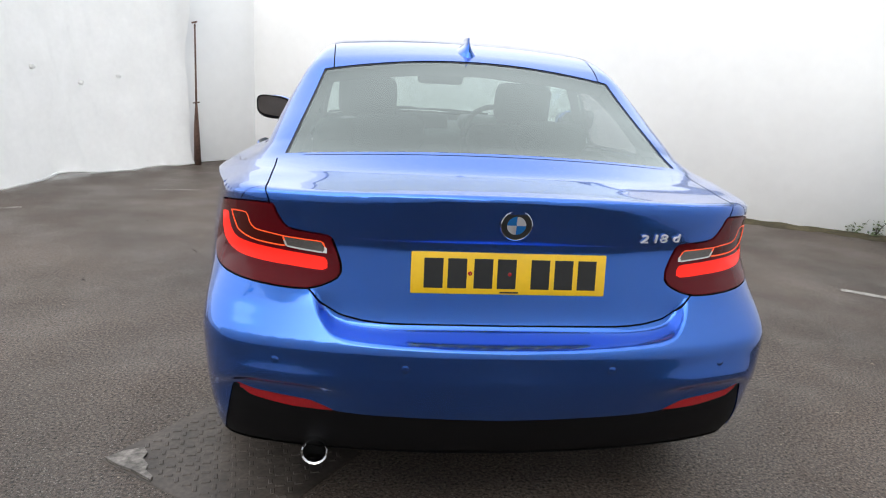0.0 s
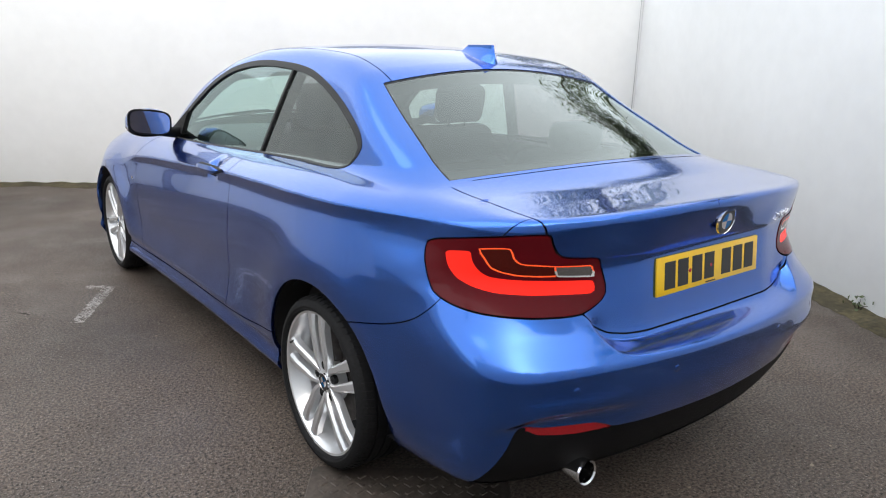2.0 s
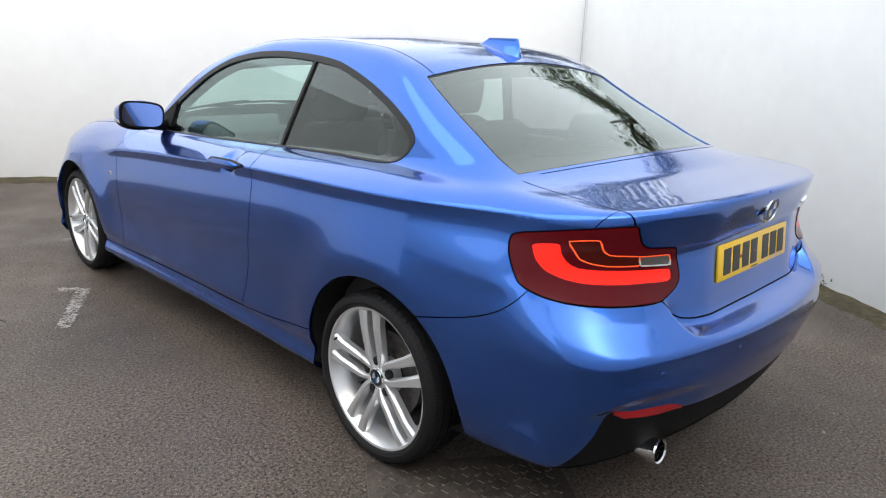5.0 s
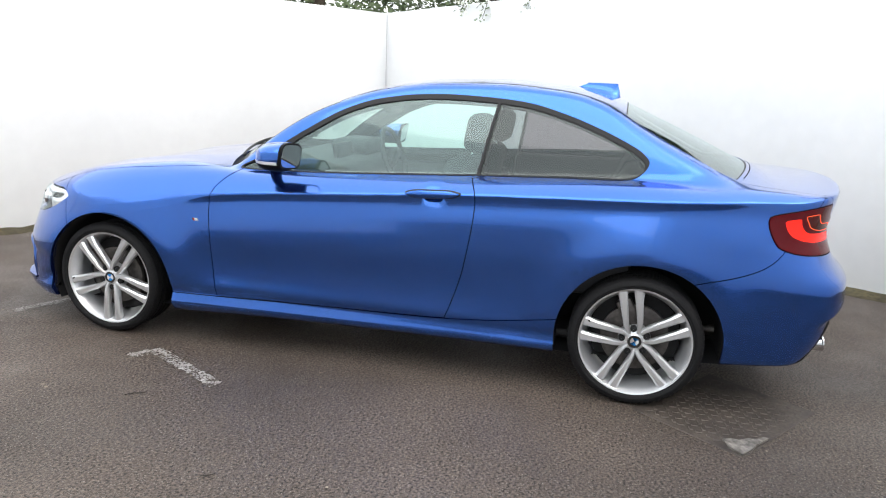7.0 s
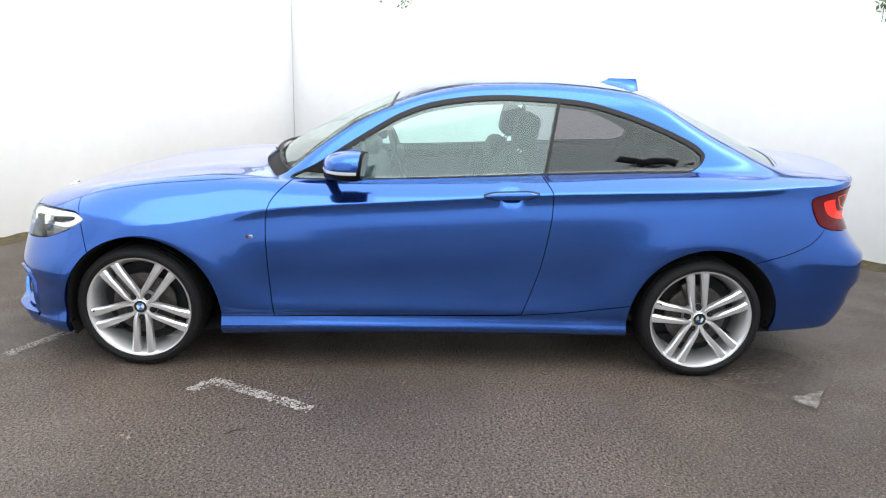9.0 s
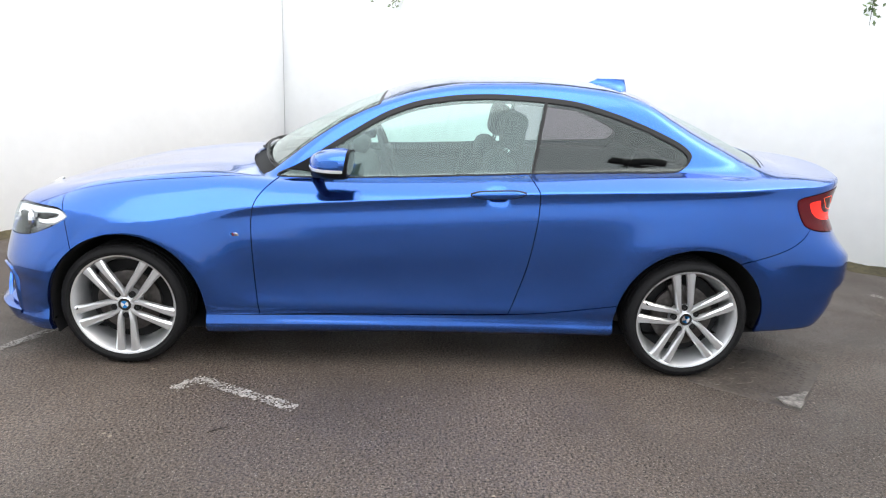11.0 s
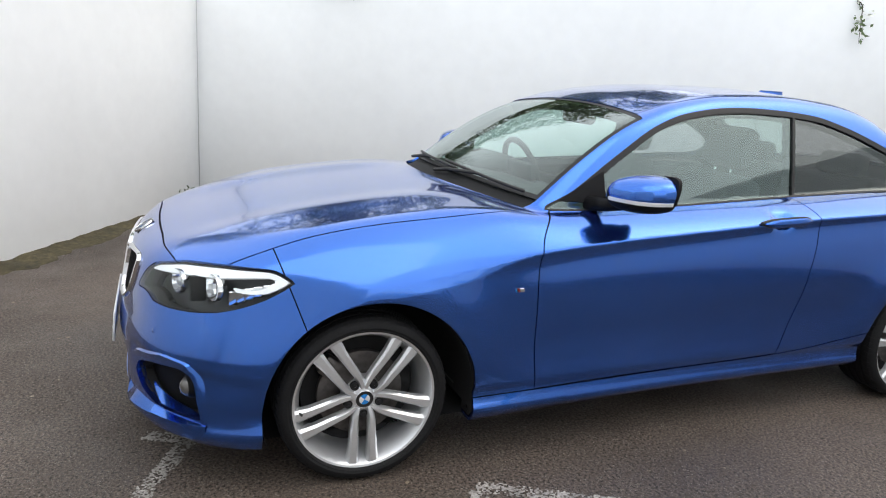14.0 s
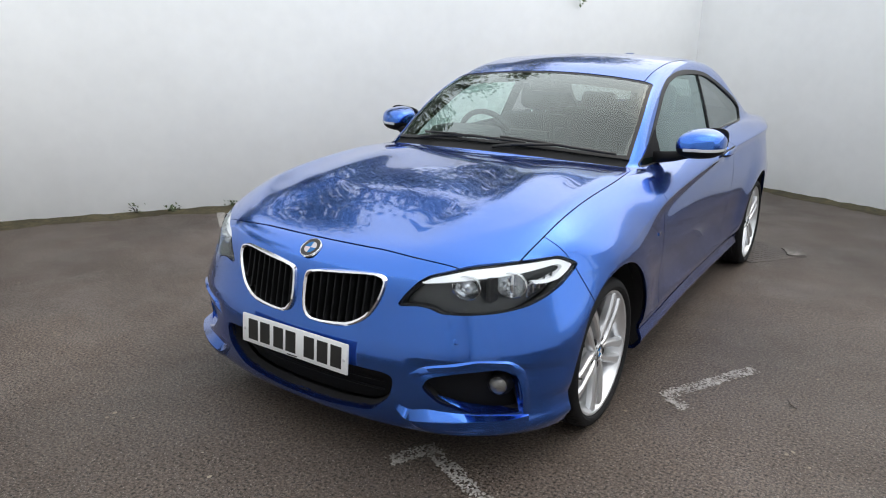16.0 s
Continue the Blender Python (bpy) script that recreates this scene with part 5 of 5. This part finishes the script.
def strip(a, c, w, seed, begin=0.0, whole=0.10):
    """One arm of a painted mark, broken by wear."""
    rnd = random.Random(seed)
    a, c = Vector((*a, 0)), Vector((*c, 0))
    d = (c - a).normalized()
    n = Vector((-d.y, d.x, 0))
    b = bmesh.new()
    cell = 0.007
    ku, kv = int((c - a).length / cell), int(w / cell)
    pts = {}

    def at(i, j):
        if (i, j) not in pts:
            p = a + d * (i * cell) + n * (j * cell - w / 2) + Vector((rnd.uniform(-0.003, 0.003), rnd.uniform(-0.003, 0.003), 0))
            pts[i, j] = b.verts.new((p.x, p.y, 0.003 + rnd.uniform(0, 0.001)))
        return pts[i, j]
    for i in range(int(begin / cell), ku):
        for j in range(kv):
            wear = noise.noise(Vector((i * 0.12, j * 0.22, seed * 3.1))) + 0.45 * noise.noise(Vector((i * 0.6, j * 0.7, seed)))
            rim = 0.25 if j in (0, kv - 1) or i > ku - 3 else 0.0
            if 0.6 * wear + rim + 1.1 * (rnd.random() - 0.5) < whole:
                b.faces.new((at(i, j), at(i + 1, j), at(i + 1, j + 1), at(i, j + 1)))
    return b


def bay_mark(corner, *ends, w=0.075, whole=0.10):
    ob = None
    for i, e in enumerate(ends):
        p = part("bay_marking" if ob is None else "arm", strip(corner, e, w, i + int(100 * abs(e[0])), w * 0.55 if i else -w * 0.4, whole), MARK, ob)
        ob = ob or tagged(p, "worn white painted bay corner mark on asphalt", "road marking", "bay markings")


bay_mark((-1.015, 2.30), (-1.275, 1.81), (-1.13, 2.385))
bay_mark((-0.43, 3.235), (-0.78, 3.40), (-0.36, 3.40))
bay_mark((3.80, 3.40), (4.25, 3.10), w=0.09, whole=0.6)
bay_mark((2.80, 1.52), (3.25, 1.19), w=0.075, whole=0.5)
bay_mark((-3.1, 3.25), (-3.7, 3.05), w=0.07)
bay_mark((-2.3, 4.2), (-1.9, 4.25), w=0.06)
bay_mark((0.2, -2.1), (0.55, -1.85), w=0.07)

# studded access cover set in the ground
cm = Matrix.Translation((-0.79, -0.42, 0)) @ Matrix.Rotation(radians(-36), 4, "Z")
b = rbox((0.66, 0.52, 0.006), (0, 0, 0.001), 0.003, 1)
b.transform(cm)
cover = tagged(part("access_cover", b, IRON), "worn iron access cover with raised studs in asphalt", "manhole cover")
rows = bmesh.new()
for i in range(15):
    for j in range(11):
        q = rbox((0.030, 0.015, 0.006), (-0.28 + 0.04 * i + random.uniform(-0.003, 0.003), -0.20 + 0.04 * j + random.uniform(-0.003, 0.003), 0.0035), 0.0028, 1, (0, 0, 45 if (i + j) % 2 else -45))
        merge(rows, q)
rows.transform(cm)
tagged(part("studs", rows, IRON, cover), kind="stuff")
b = bmesh.new()
tri = [(-0.32, -0.25), (-0.305, -0.19), (-0.27, -0.14), (-0.235, -0.155), (-0.22, -0.185), (-0.175, -0.20), (-0.155, -0.225), (-0.11, -0.235), (-0.10, -0.252), (-0.19, -0.247), (-0.25, -0.256)]
hi, lo = [b.verts.new((x, y, 0.013)) for x, y in tri], [b.verts.new((x, y, 0.0)) for x, y in tri]
b.faces.new(hi)
for i in range(len(tri)):
    b.faces.new((hi[i], lo[i], lo[(i + 1) % len(tri)], hi[(i + 1) % len(tri)]))
bmesh.ops.recalc_face_normals(b, faces=b.faces[:])
b.transform(cm)
part("concrete_corner", b, CONCRETE, cover, "pale concrete corner patch")

# ---- tarpaulin and its post ----
TARP = mat("white_tarpaulin", (0.86, 0.86, 0.86), 0.5, grain=0.03, scale=20, stain=0.05, stain_scale=3, bump=0.5, bump_scale=14)
RUST = mat("rusty_post", (0.10, 0.055, 0.04), 0.8, grain=0.4, scale=40)
tn, tl = TARP.node_tree.nodes, TARP.node_tree.links
glow, mixer = tn.new("ShaderNodeBsdfTranslucent"), tn.new("ShaderNodeMixShader")
glow.inputs[0].default_value, mixer.inputs[0].default_value = (0.85, 0.85, 0.84, 1), 0.4
tl.new(tn["Principled BSDF"].outputs[0], mixer.inputs[1])
tl.new(glow.outputs[0], mixer.inputs[2])
tl.new(mixer.outputs[0], tn["Material Output"].inputs[0])
line = [Vector(p) for p in ((-4.75, 2.4), (-3.60, 3.97), (-3.20, 4.92), (-2.34, 5.77))]
b = bmesh.new()
nu, nv = 120, 40
grid = []
cum = [0]
for p, q in zip(line, line[1:]):
    cum.append(cum[-1] + (q - p).length)
for i in range(nu + 1):
    t = cum[-1] * i / nu
    k = max(j for j in range(3) if cum[j] <= t + 1e-9)
    f = (t - cum[k]) / (cum[k + 1] - cum[k])
    p = line[k].lerp(line[k + 1], f)
    d = (line[k + 1] - line[k]).normalized()
    n = Vector((d.y, -d.x))
    col = []
    for j in range(nv + 1):
        z = 0.01 + 3.0 * j / nv
        w = 0.06 * noise.noise(Vector((t * 1.6, z * 0.9, 3))) + 0.035 * noise.noise(Vector((t * 5, z * 1.6, 8))) + 0.018 * noise.noise(Vector((t * 11 + z * 3, z * 4, 2))) + 0.12 * math.exp(-z / 0.15) * (0.5 + noise.noise(Vector((t * 2.2, 0, 5))))
        if z > 1.35 and t > cum[-1] - 0.4:
            w += 0.10 * min(1, (z - 1.35) / 0.4) * (t - cum[-1] + 0.4) / 0.4
        zz = z + (0.05 * noise.noise(Vector((t * 2.0, 0, 1))) if j == 0 else 0)
        col.append(b.verts.new((p.x + n.x * w, p.y + n.y * w, max(0.004, zz))))
    grid.append(col)
for i in range(nu):
    for j in range(nv):
        b.faces.new((grid[i][j], grid[i + 1][j], grid[i + 1][j + 1], grid[i][j + 1]))
bmesh.ops.recalc_face_normals(b, faces=b.faces[:])
grid_at = [[v.co.copy() for v in col] for col in grid]
tarp = tagged(part("tarpaulin", b, TARP, smooth=60), "creased white tarpaulin hanging to the ground", "tarpaulin")
rnd = random.Random(12)
for i, j in ((70, 14), (86, 12), (97, 13)):
    p = grid_at[i][j]
    q = bmesh.new()
    bmesh.ops.create_icosphere(q, subdivisions=2, radius=0.020)
    for v in q.verts:
        v.co *= 1 + 0.5 * noise.noise(v.co * 40 + Vector((i, 0, 0)))
        v.co.x *= 1.5
    q.transform(Matrix.Translation(p + Vector((0.012, -0.010, 0))))
    part("tie_knot", q, TARP, tarp, "knotted white tie")
hem = [grid_at[i][0] + Vector((0.004, -0.004, 0.012)) for i in range(0, 121, 2)]
part("hem", tube([tuple(p) for p in hem], 0.012, 6), TARP, tarp, "rolled white hem")
post = tagged(part("post", tube([(-2.27, 5.80, 0), (-2.27, 5.80, 0.40), (-2.265, 5.805, 0.70), (-2.26, 5.81, 1.1), (-2.255, 5.815, 1.56)], [0.040, 0.030, 0.012, 0.010, 0.009], 10), RUST), "thin rusty brown post beside the tarpaulin", "post")
part("cross_pin", tube([(-2.27, 5.76, 1.565), (-2.245, 5.86, 1.58)], 0.010, 8), RUST, post)
part("cross_pin", tube([(-2.295, 5.78, 0.70), (-2.23, 5.815, 0.71)], 0.007, 8), RUST, post)

# crumpled white film left at the wall foot
b = bmesh.new()
rows = []
for i in range(25):
    rows.append([])
    for j in range(9):
        u, v = i / 24 - 0.5, j / 8 - 0.5
        z = 0.012 + 0.045 * max(0, noise.noise(Vector((u * 7, v * 5, 2.3))) + 0.35) * (1 - 3 * v * v) + 0.012 * noise.noise(Vector((u * 22, v * 16, 7)))
        x, y = u * (0.46 + 0.1 * noise.noise(Vector((v * 4, 0, 1)))), v * (0.17 + 0.08 * noise.noise(Vector((u * 5, 0, 4))))
        rows[-1].append(b.verts.new((-1.70 + 0.86 * x - 0.5 * y, 6.28 + 0.5 * x + 0.86 * y, max(z, 0.004))))
for u, v in zip(rows, rows[1:]):
    for j in range(8):
        b.faces.new((u[j], v[j], v[j + 1], u[j + 1]))
bmesh.ops.solidify(b, geom=b.faces[:], thickness=0.002)
tagged(part("plastic_film", b, TARP, smooth=60), "crumpled white plastic film lying at the wall foot", "plastic sheet")

# ---- trees behind the east wall ----
BARK = mat("grey_brown_bark", (0.10, 0.08, 0.06), 0.9, grain=0.4, scale=25, bump=0.6, bump_scale=40)
LEAF = mat("green_leaves", (0.08, 0.115, 0.045), 0.6, grain=0.5, scale=3, stain=0.3, stain_scale=0.8)


def tree(x, y, h, r, seed, count):
    rnd = random.Random(seed)
    top = tagged(new("tree"), "leafy green tree standing behind the white wall", "tree", "trees behind the wall")
    top.location = (x, y, 0)
    b = tube([(0, 0, 0), (0.06, 0.03, h * 0.3), (0.0, 0.08, h * 0.6), (0.05, 0, h * 0.9)], [0.16, 0.13, 0.08, 0.02], 10)
    tips = []
    for k in range(24):
        a, z = rnd.uniform(0, 6.28), rnd.uniform(0.28, 0.85) * h
        e = Vector((math.cos(a) * r * rnd.uniform(0.5, 1), math.sin(a) * r * rnd.uniform(0.5, 1), min(h, z + rnd.uniform(-0.2, 1.0))))
        tube([(0.03, 0.05, z), tuple(e * 0.55 + Vector((0, 0, z * 0.45 + 0.15))), tuple(e)], [0.05, 0.03, 0.008], 6, b)
        tips += [e, e * 0.75 + Vector((0, 0, z * 0.25)), e * 0.5 + Vector((0, 0, z * 0.5))]
    part("trunk", b, BARK, top, "grey-brown trunk and limbs")
    me_v, me_f = [], []
    for k in range(count):
        c = rnd.choice(tips)
        p = c + Vector((rnd.gauss(0, 0.21), rnd.gauss(0, 0.21), rnd.gauss(0, 0.17)))
        d = Vector((rnd.gauss(0, 1), rnd.gauss(0, 1), rnd.gauss(0, 0.6))).normalized()
        s = d.orthogonal().normalized() * rnd.uniform(0.022, 0.042)
        l = d * rnd.uniform(0.06, 0.11)
        i = len(me_v)
        up = d.cross(s).normalized() * 0.008
        me_v += [p, p + l * 0.5 + s + up, p + l, p + l * 0.5 - s + up]
        me_f += [(i, i + 1, i + 2), (i, i + 2, i + 3)]
    me = bpy.data.meshes.new("crown")
    me.from_pydata([tuple(v) for v in me_v], [], me_f)
    me.materials.append(LEAF)
    ob = new("crown", me)
    ob.parent = top
    tagged(ob, kind="stuff")
    return top


tree(5.7, 1.5, 5.0, 1.9, 5, 17000)
tree(6.3, 4.6, 5.4, 2.1, 9, 17000)
tree(4.6, -1.4, 5.2, 1.9, 12, 17000)
tree(3.2, -4.4, 5.0, 1.8, 15, 17000)

# twin floodlight on a mast across the yard
mast = tagged(part("floodlight_mast", tube([(-9.6, -2.55, 0), (-9.6, -2.55, 6.3)], [0.07, 0.05], 12), STEEL), "tall grey mast with two black floodlights", "lamp post")
for k in (-1, 1):
    part("floodlight", rbox((0.12, 0.56, 0.30), (-9.5, -2.45 + 0.40 * k, 6.45 + 0.10 * k), 0.03, 2, (25 * k, -20, 0)), SEAL, mast, "black floodlight")
part("cross_bar", tube([(-9.6, -2.9, 6.25), (-9.6, -2.0, 6.40)], 0.03, 8), SEAL, mast)

# ---- small growth and litter ----
MOSS = mat("brown_moss", (0.060, 0.050, 0.025), 0.95, grain=0.5, scale=30, bump=0.8, bump_scale=60, stain=0.4, stain_scale=4)
DRY = mat("dry_litter", (0.26, 0.22, 0.17), 0.8, grain=0.3, scale=20)
TWIG = mat("dark_twig", (0.035, 0.028, 0.022), 0.8, grain=0.3)
CABLE = mat("grey_cable", (0.40, 0.40, 0.41), 0.5, grain=0.1)


def moss_strip(a, c, seed):
    """Dirt and moss along the foot of a wall."""
    a, c = Vector((*a, 0)), Vector((*c, 0))
    d = c - a
    n = Vector((-d.y, d.x, 0)).normalized()
    b = bmesh.new()
    k = int(d.length / 0.03)
    rows = []
    for i in range(k + 1):
        p = a + d * i / k
        w = 0.17 + 0.16 * noise.noise(Vector((i * 0.05, seed, 0))) + 0.05 * noise.noise(Vector((i * 0.3, seed, 4)))
        h = 0.016 + 0.014 * noise.noise(Vector((i * 0.2, seed, 9)))
        rows.append([b.verts.new((p.x + n.x * (0.2 + o * w), p.y + n.y * (0.2 + o * w), z)) for o, z in ((-0.02, max(h, 0.006) + 0.008), (0.3, max(h, 0.006)), (0.7, max(h, 0.006) * 0.5), (1.0, 0.001))])
    for u, v in zip(rows, rows[1:]):
        for j in range(3):
            b.faces.new((u[j], u[j + 1], v[j + 1], v[j]))
    bmesh.ops.recalc_face_normals(b, faces=b.faces[:])
    tagged(part("moss", b, MOSS), "brown moss and dirt along the wall foot", "moss", kind="stuff")


moss_strip((0.62, -3.72), (3.0, 0.15), 1)
moss_strip((3.0, 0.15), (4.75, 3.0), 2)
moss_strip((4.74, 3.03), (-1.7, 6.73), 3)
moss_strip((-3.0, -2.18), (0.6, -3.72), 4)


def weed(x, y, h, seed, leaves=26):
    rnd = random.Random(seed)
    top = tagged(new("weed"), "small green weed growing at the wall foot", "weed", "weeds along the walls")
    top.location = (x, y, 0)
    b = bmesh.new()
    for k in range(4):
        a = rnd.uniform(0, 6.28)
        tube([(0, 0, 0), (0.03 * math.cos(a), 0.03 * math.sin(a), h * 0.5), (0.07 * math.cos(a), 0.07 * math.sin(a), h * rnd.uniform(0.7, 1))], [0.004, 0.003, 0.0015], 5, b)
    part("stem", b, TWIG, top)
    b = bmesh.new()
    for k in range(leaves):
        t = rnd.uniform(0.1, 1)
        p = Vector((rnd.gauss(0, 0.035), rnd.gauss(0, 0.035), h * t))
        d = Vector((rnd.gauss(0, 1), rnd.gauss(0, 1), rnd.gauss(0.3, 0.5))).normalized() * rnd.uniform(0.02, 0.045)
        w = d.orthogonal().normalized() * 0.010
        b.faces.new([b.verts.new(v) for v in (p, p + d * 0.5 + w, p + d, p + d * 0.5 - w)])
    tagged(part("leaves", b, LEAF, top), kind="stuff")


weed(1.16, 4.98, 0.30, 1, 40)
weed(4.20, 3.10, 0.16, 2, 60)
weed(4.05, 3.20, 0.10, 3, 50)
weed(3.69, 1.70, 0.11, 4, 18)
weed(3.55, 1.45, 0.05, 5, 40)
weed(3.30, 1.02, 0.06, 6, 50)
weed(2.40, -0.38, 0.08, 7, 20)

b = bmesh.new()
rnd = random.Random(4)
for k in range(420):
    x, y = rnd.uniform(-4, 4), rnd.uniform(-2.5, 5.5)
    if rnd.random() < 0.35:
        y = rnd.uniform(-2.0, 3.0)
        x = 1.62 + (y + 2.3) * 0.6 - abs(rnd.gauss(0, 0.6))
    a, r = rnd.uniform(0, 6.28), rnd.uniform(0.003, 0.011)
    q = []
    for j in range(5):
        t = a + 6.28 * j / 5
        q.append(b.verts.new((x + r * rnd.uniform(0.5, 1.2) * math.cos(t), y + r * rnd.uniform(0.5, 1.2) * math.sin(t), 0.003 + rnd.uniform(0, 0.003))))
    b.faces.new(q)
tagged(part("litter", b, DRY), "scattered pale leaf bits and grit", "litter", kind="stuff")
for p in (((-1.50, 2.12), (-1.47, 2.09), (-1.455, 2.05)), ((-2.0, 2.9), (-2.008, 2.912), (-2.02, 2.915)), ((-1.93, 1.42), (-1.95, 1.44), (-1.955, 1.47))):
    tagged(part("twig", tube([(x, y, 0.006) for x, y in p], [0.002, 0.0025, 0.0015], 6), TWIG), "short dark twig lying on the asphalt", "twig", "twigs on the ground")

tagged(part("wall_cable", tube([(4.455, 2.95, 0.05), (4.455, 2.948, 1.2), (4.45, 2.95, 2.12)], 0.003, 6), CABLE), "thin grey cable running up the wall", "cable")


PETAL = mat("white_petals", (0.72, 0.74, 0.66), 0.7, grain=0.1, scale=60)


def sprig(x, y, z, drop, seed):
    """A leafy twig hanging over the wall."""
    rnd = random.Random(seed)
    top = tagged(new("hanging_sprig"), "leafy sprig with white blossom hanging over the wall top", "branch", "sprigs over the wall")
    top.location = (x, y, z)
    line = [Vector((0.45, -0.1, 0.30)), Vector((0.15, 0, 0.20)), Vector((0.0, 0, 0.0)), Vector((-0.05, 0.03, -drop))]
    part("stem", tube([tuple(p) for p in line], [0.008, 0.006, 0.004, 0.0015], 6), TWIG, top)
    b = bmesh.new()
    for k in range(46):
        i = rnd.choice((0, 1, 2, 2))
        p = line[i].lerp(line[i + 1], rnd.random()) + Vector((rnd.gauss(0, 0.02), rnd.gauss(0, 0.03), rnd.gauss(0, 0.02)))
        d = Vector((rnd.gauss(0, 1), rnd.gauss(0, 1), rnd.gauss(-0.4, 0.6))).normalized() * rnd.uniform(0.03, 0.055)
        w = d.orthogonal().normalized() * 0.012
        b.faces.new([b.verts.new(v) for v in (p, p + d * 0.5 + w, p + d, p + d * 0.5 - w)])
    tagged(part("leaves", b, LEAF, top), kind="stuff")
    b = bmesh.new()
    for k in range(16):
        i = rnd.choice((0, 1, 1, 2))
        c = line[i].lerp(line[i + 1], rnd.random()) + Vector((rnd.gauss(-0.02, 0.03), rnd.gauss(0, 0.05), rnd.gauss(0.01, 0.03)))
        for m in range(7):
            p = c + Vector((rnd.gauss(0, 0.016), rnd.gauss(0, 0.016), rnd.gauss(0, 0.012)))
            d = Vector((rnd.gauss(-0.5, 0.6), rnd.gauss(0, 0.6), rnd.gauss(0.3, 0.6))).normalized()
            u = d.orthogonal().normalized() * 0.010
            w = d.cross(u)
            hub = b.verts.new(p)
            rim = [b.verts.new(p + d * 0.004 + u * math.cos(a) + w * math.sin(a)) for a in (2 * math.pi * j / 5 for j in range(5))]
            for j in range(5):
                b.faces.new((hub, rim[j], rim[(j + 1) % 5]))
    tagged(part("blossom", b, PETAL, top, "white blossom"), kind="stuff")


sprig(3.63, 1.60, 2.14, 0.14, 1)
sprig(3.72, 1.86, 2.15, 0.08, 2)
sprig(3.40, 1.10, 2.17, 0.05, 5)
sprig(1.41, -2.01, 2.13, 0.29, 3)

# grey ribbed shed behind the north wall
SHED = mat("grey_ribbed_sheet", (0.20, 0.22, 0.24), 0.5, 0.3, grain=0.1, stain=0.1, stain_scale=2)
b = bmesh.new()
rows = []
for i in range(121):
    p = Vector((4.1, 4.6, 0)).lerp(Vector((-1.0, 7.55, 0)), i / 120)
    o = 0.02 if i % 4 < 2 else 0.0
    rows.append([b.verts.new((p.x - 0.5 * o, p.y - 0.87 * o, z)) for z in (0, 2.6)] + [b.verts.new((p.x + 1.2, p.y + 2.1, 2.75)), b.verts.new((p.x + 1.2, p.y + 2.1, 0))])
for u, v in zip(rows, rows[1:]):
    for j in range(3):
        b.faces.new((u[j], u[j + 1], v[j + 1], v[j]))
b.faces.new(rows[0])
b.faces.new(rows[-1][::-1])
bmesh.ops.recalc_face_normals(b, faces=b.faces[:])
tagged(part("shed", b, SHED, smooth=0), "grey ribbed metal shed behind the white wall", "building", kind="structure")
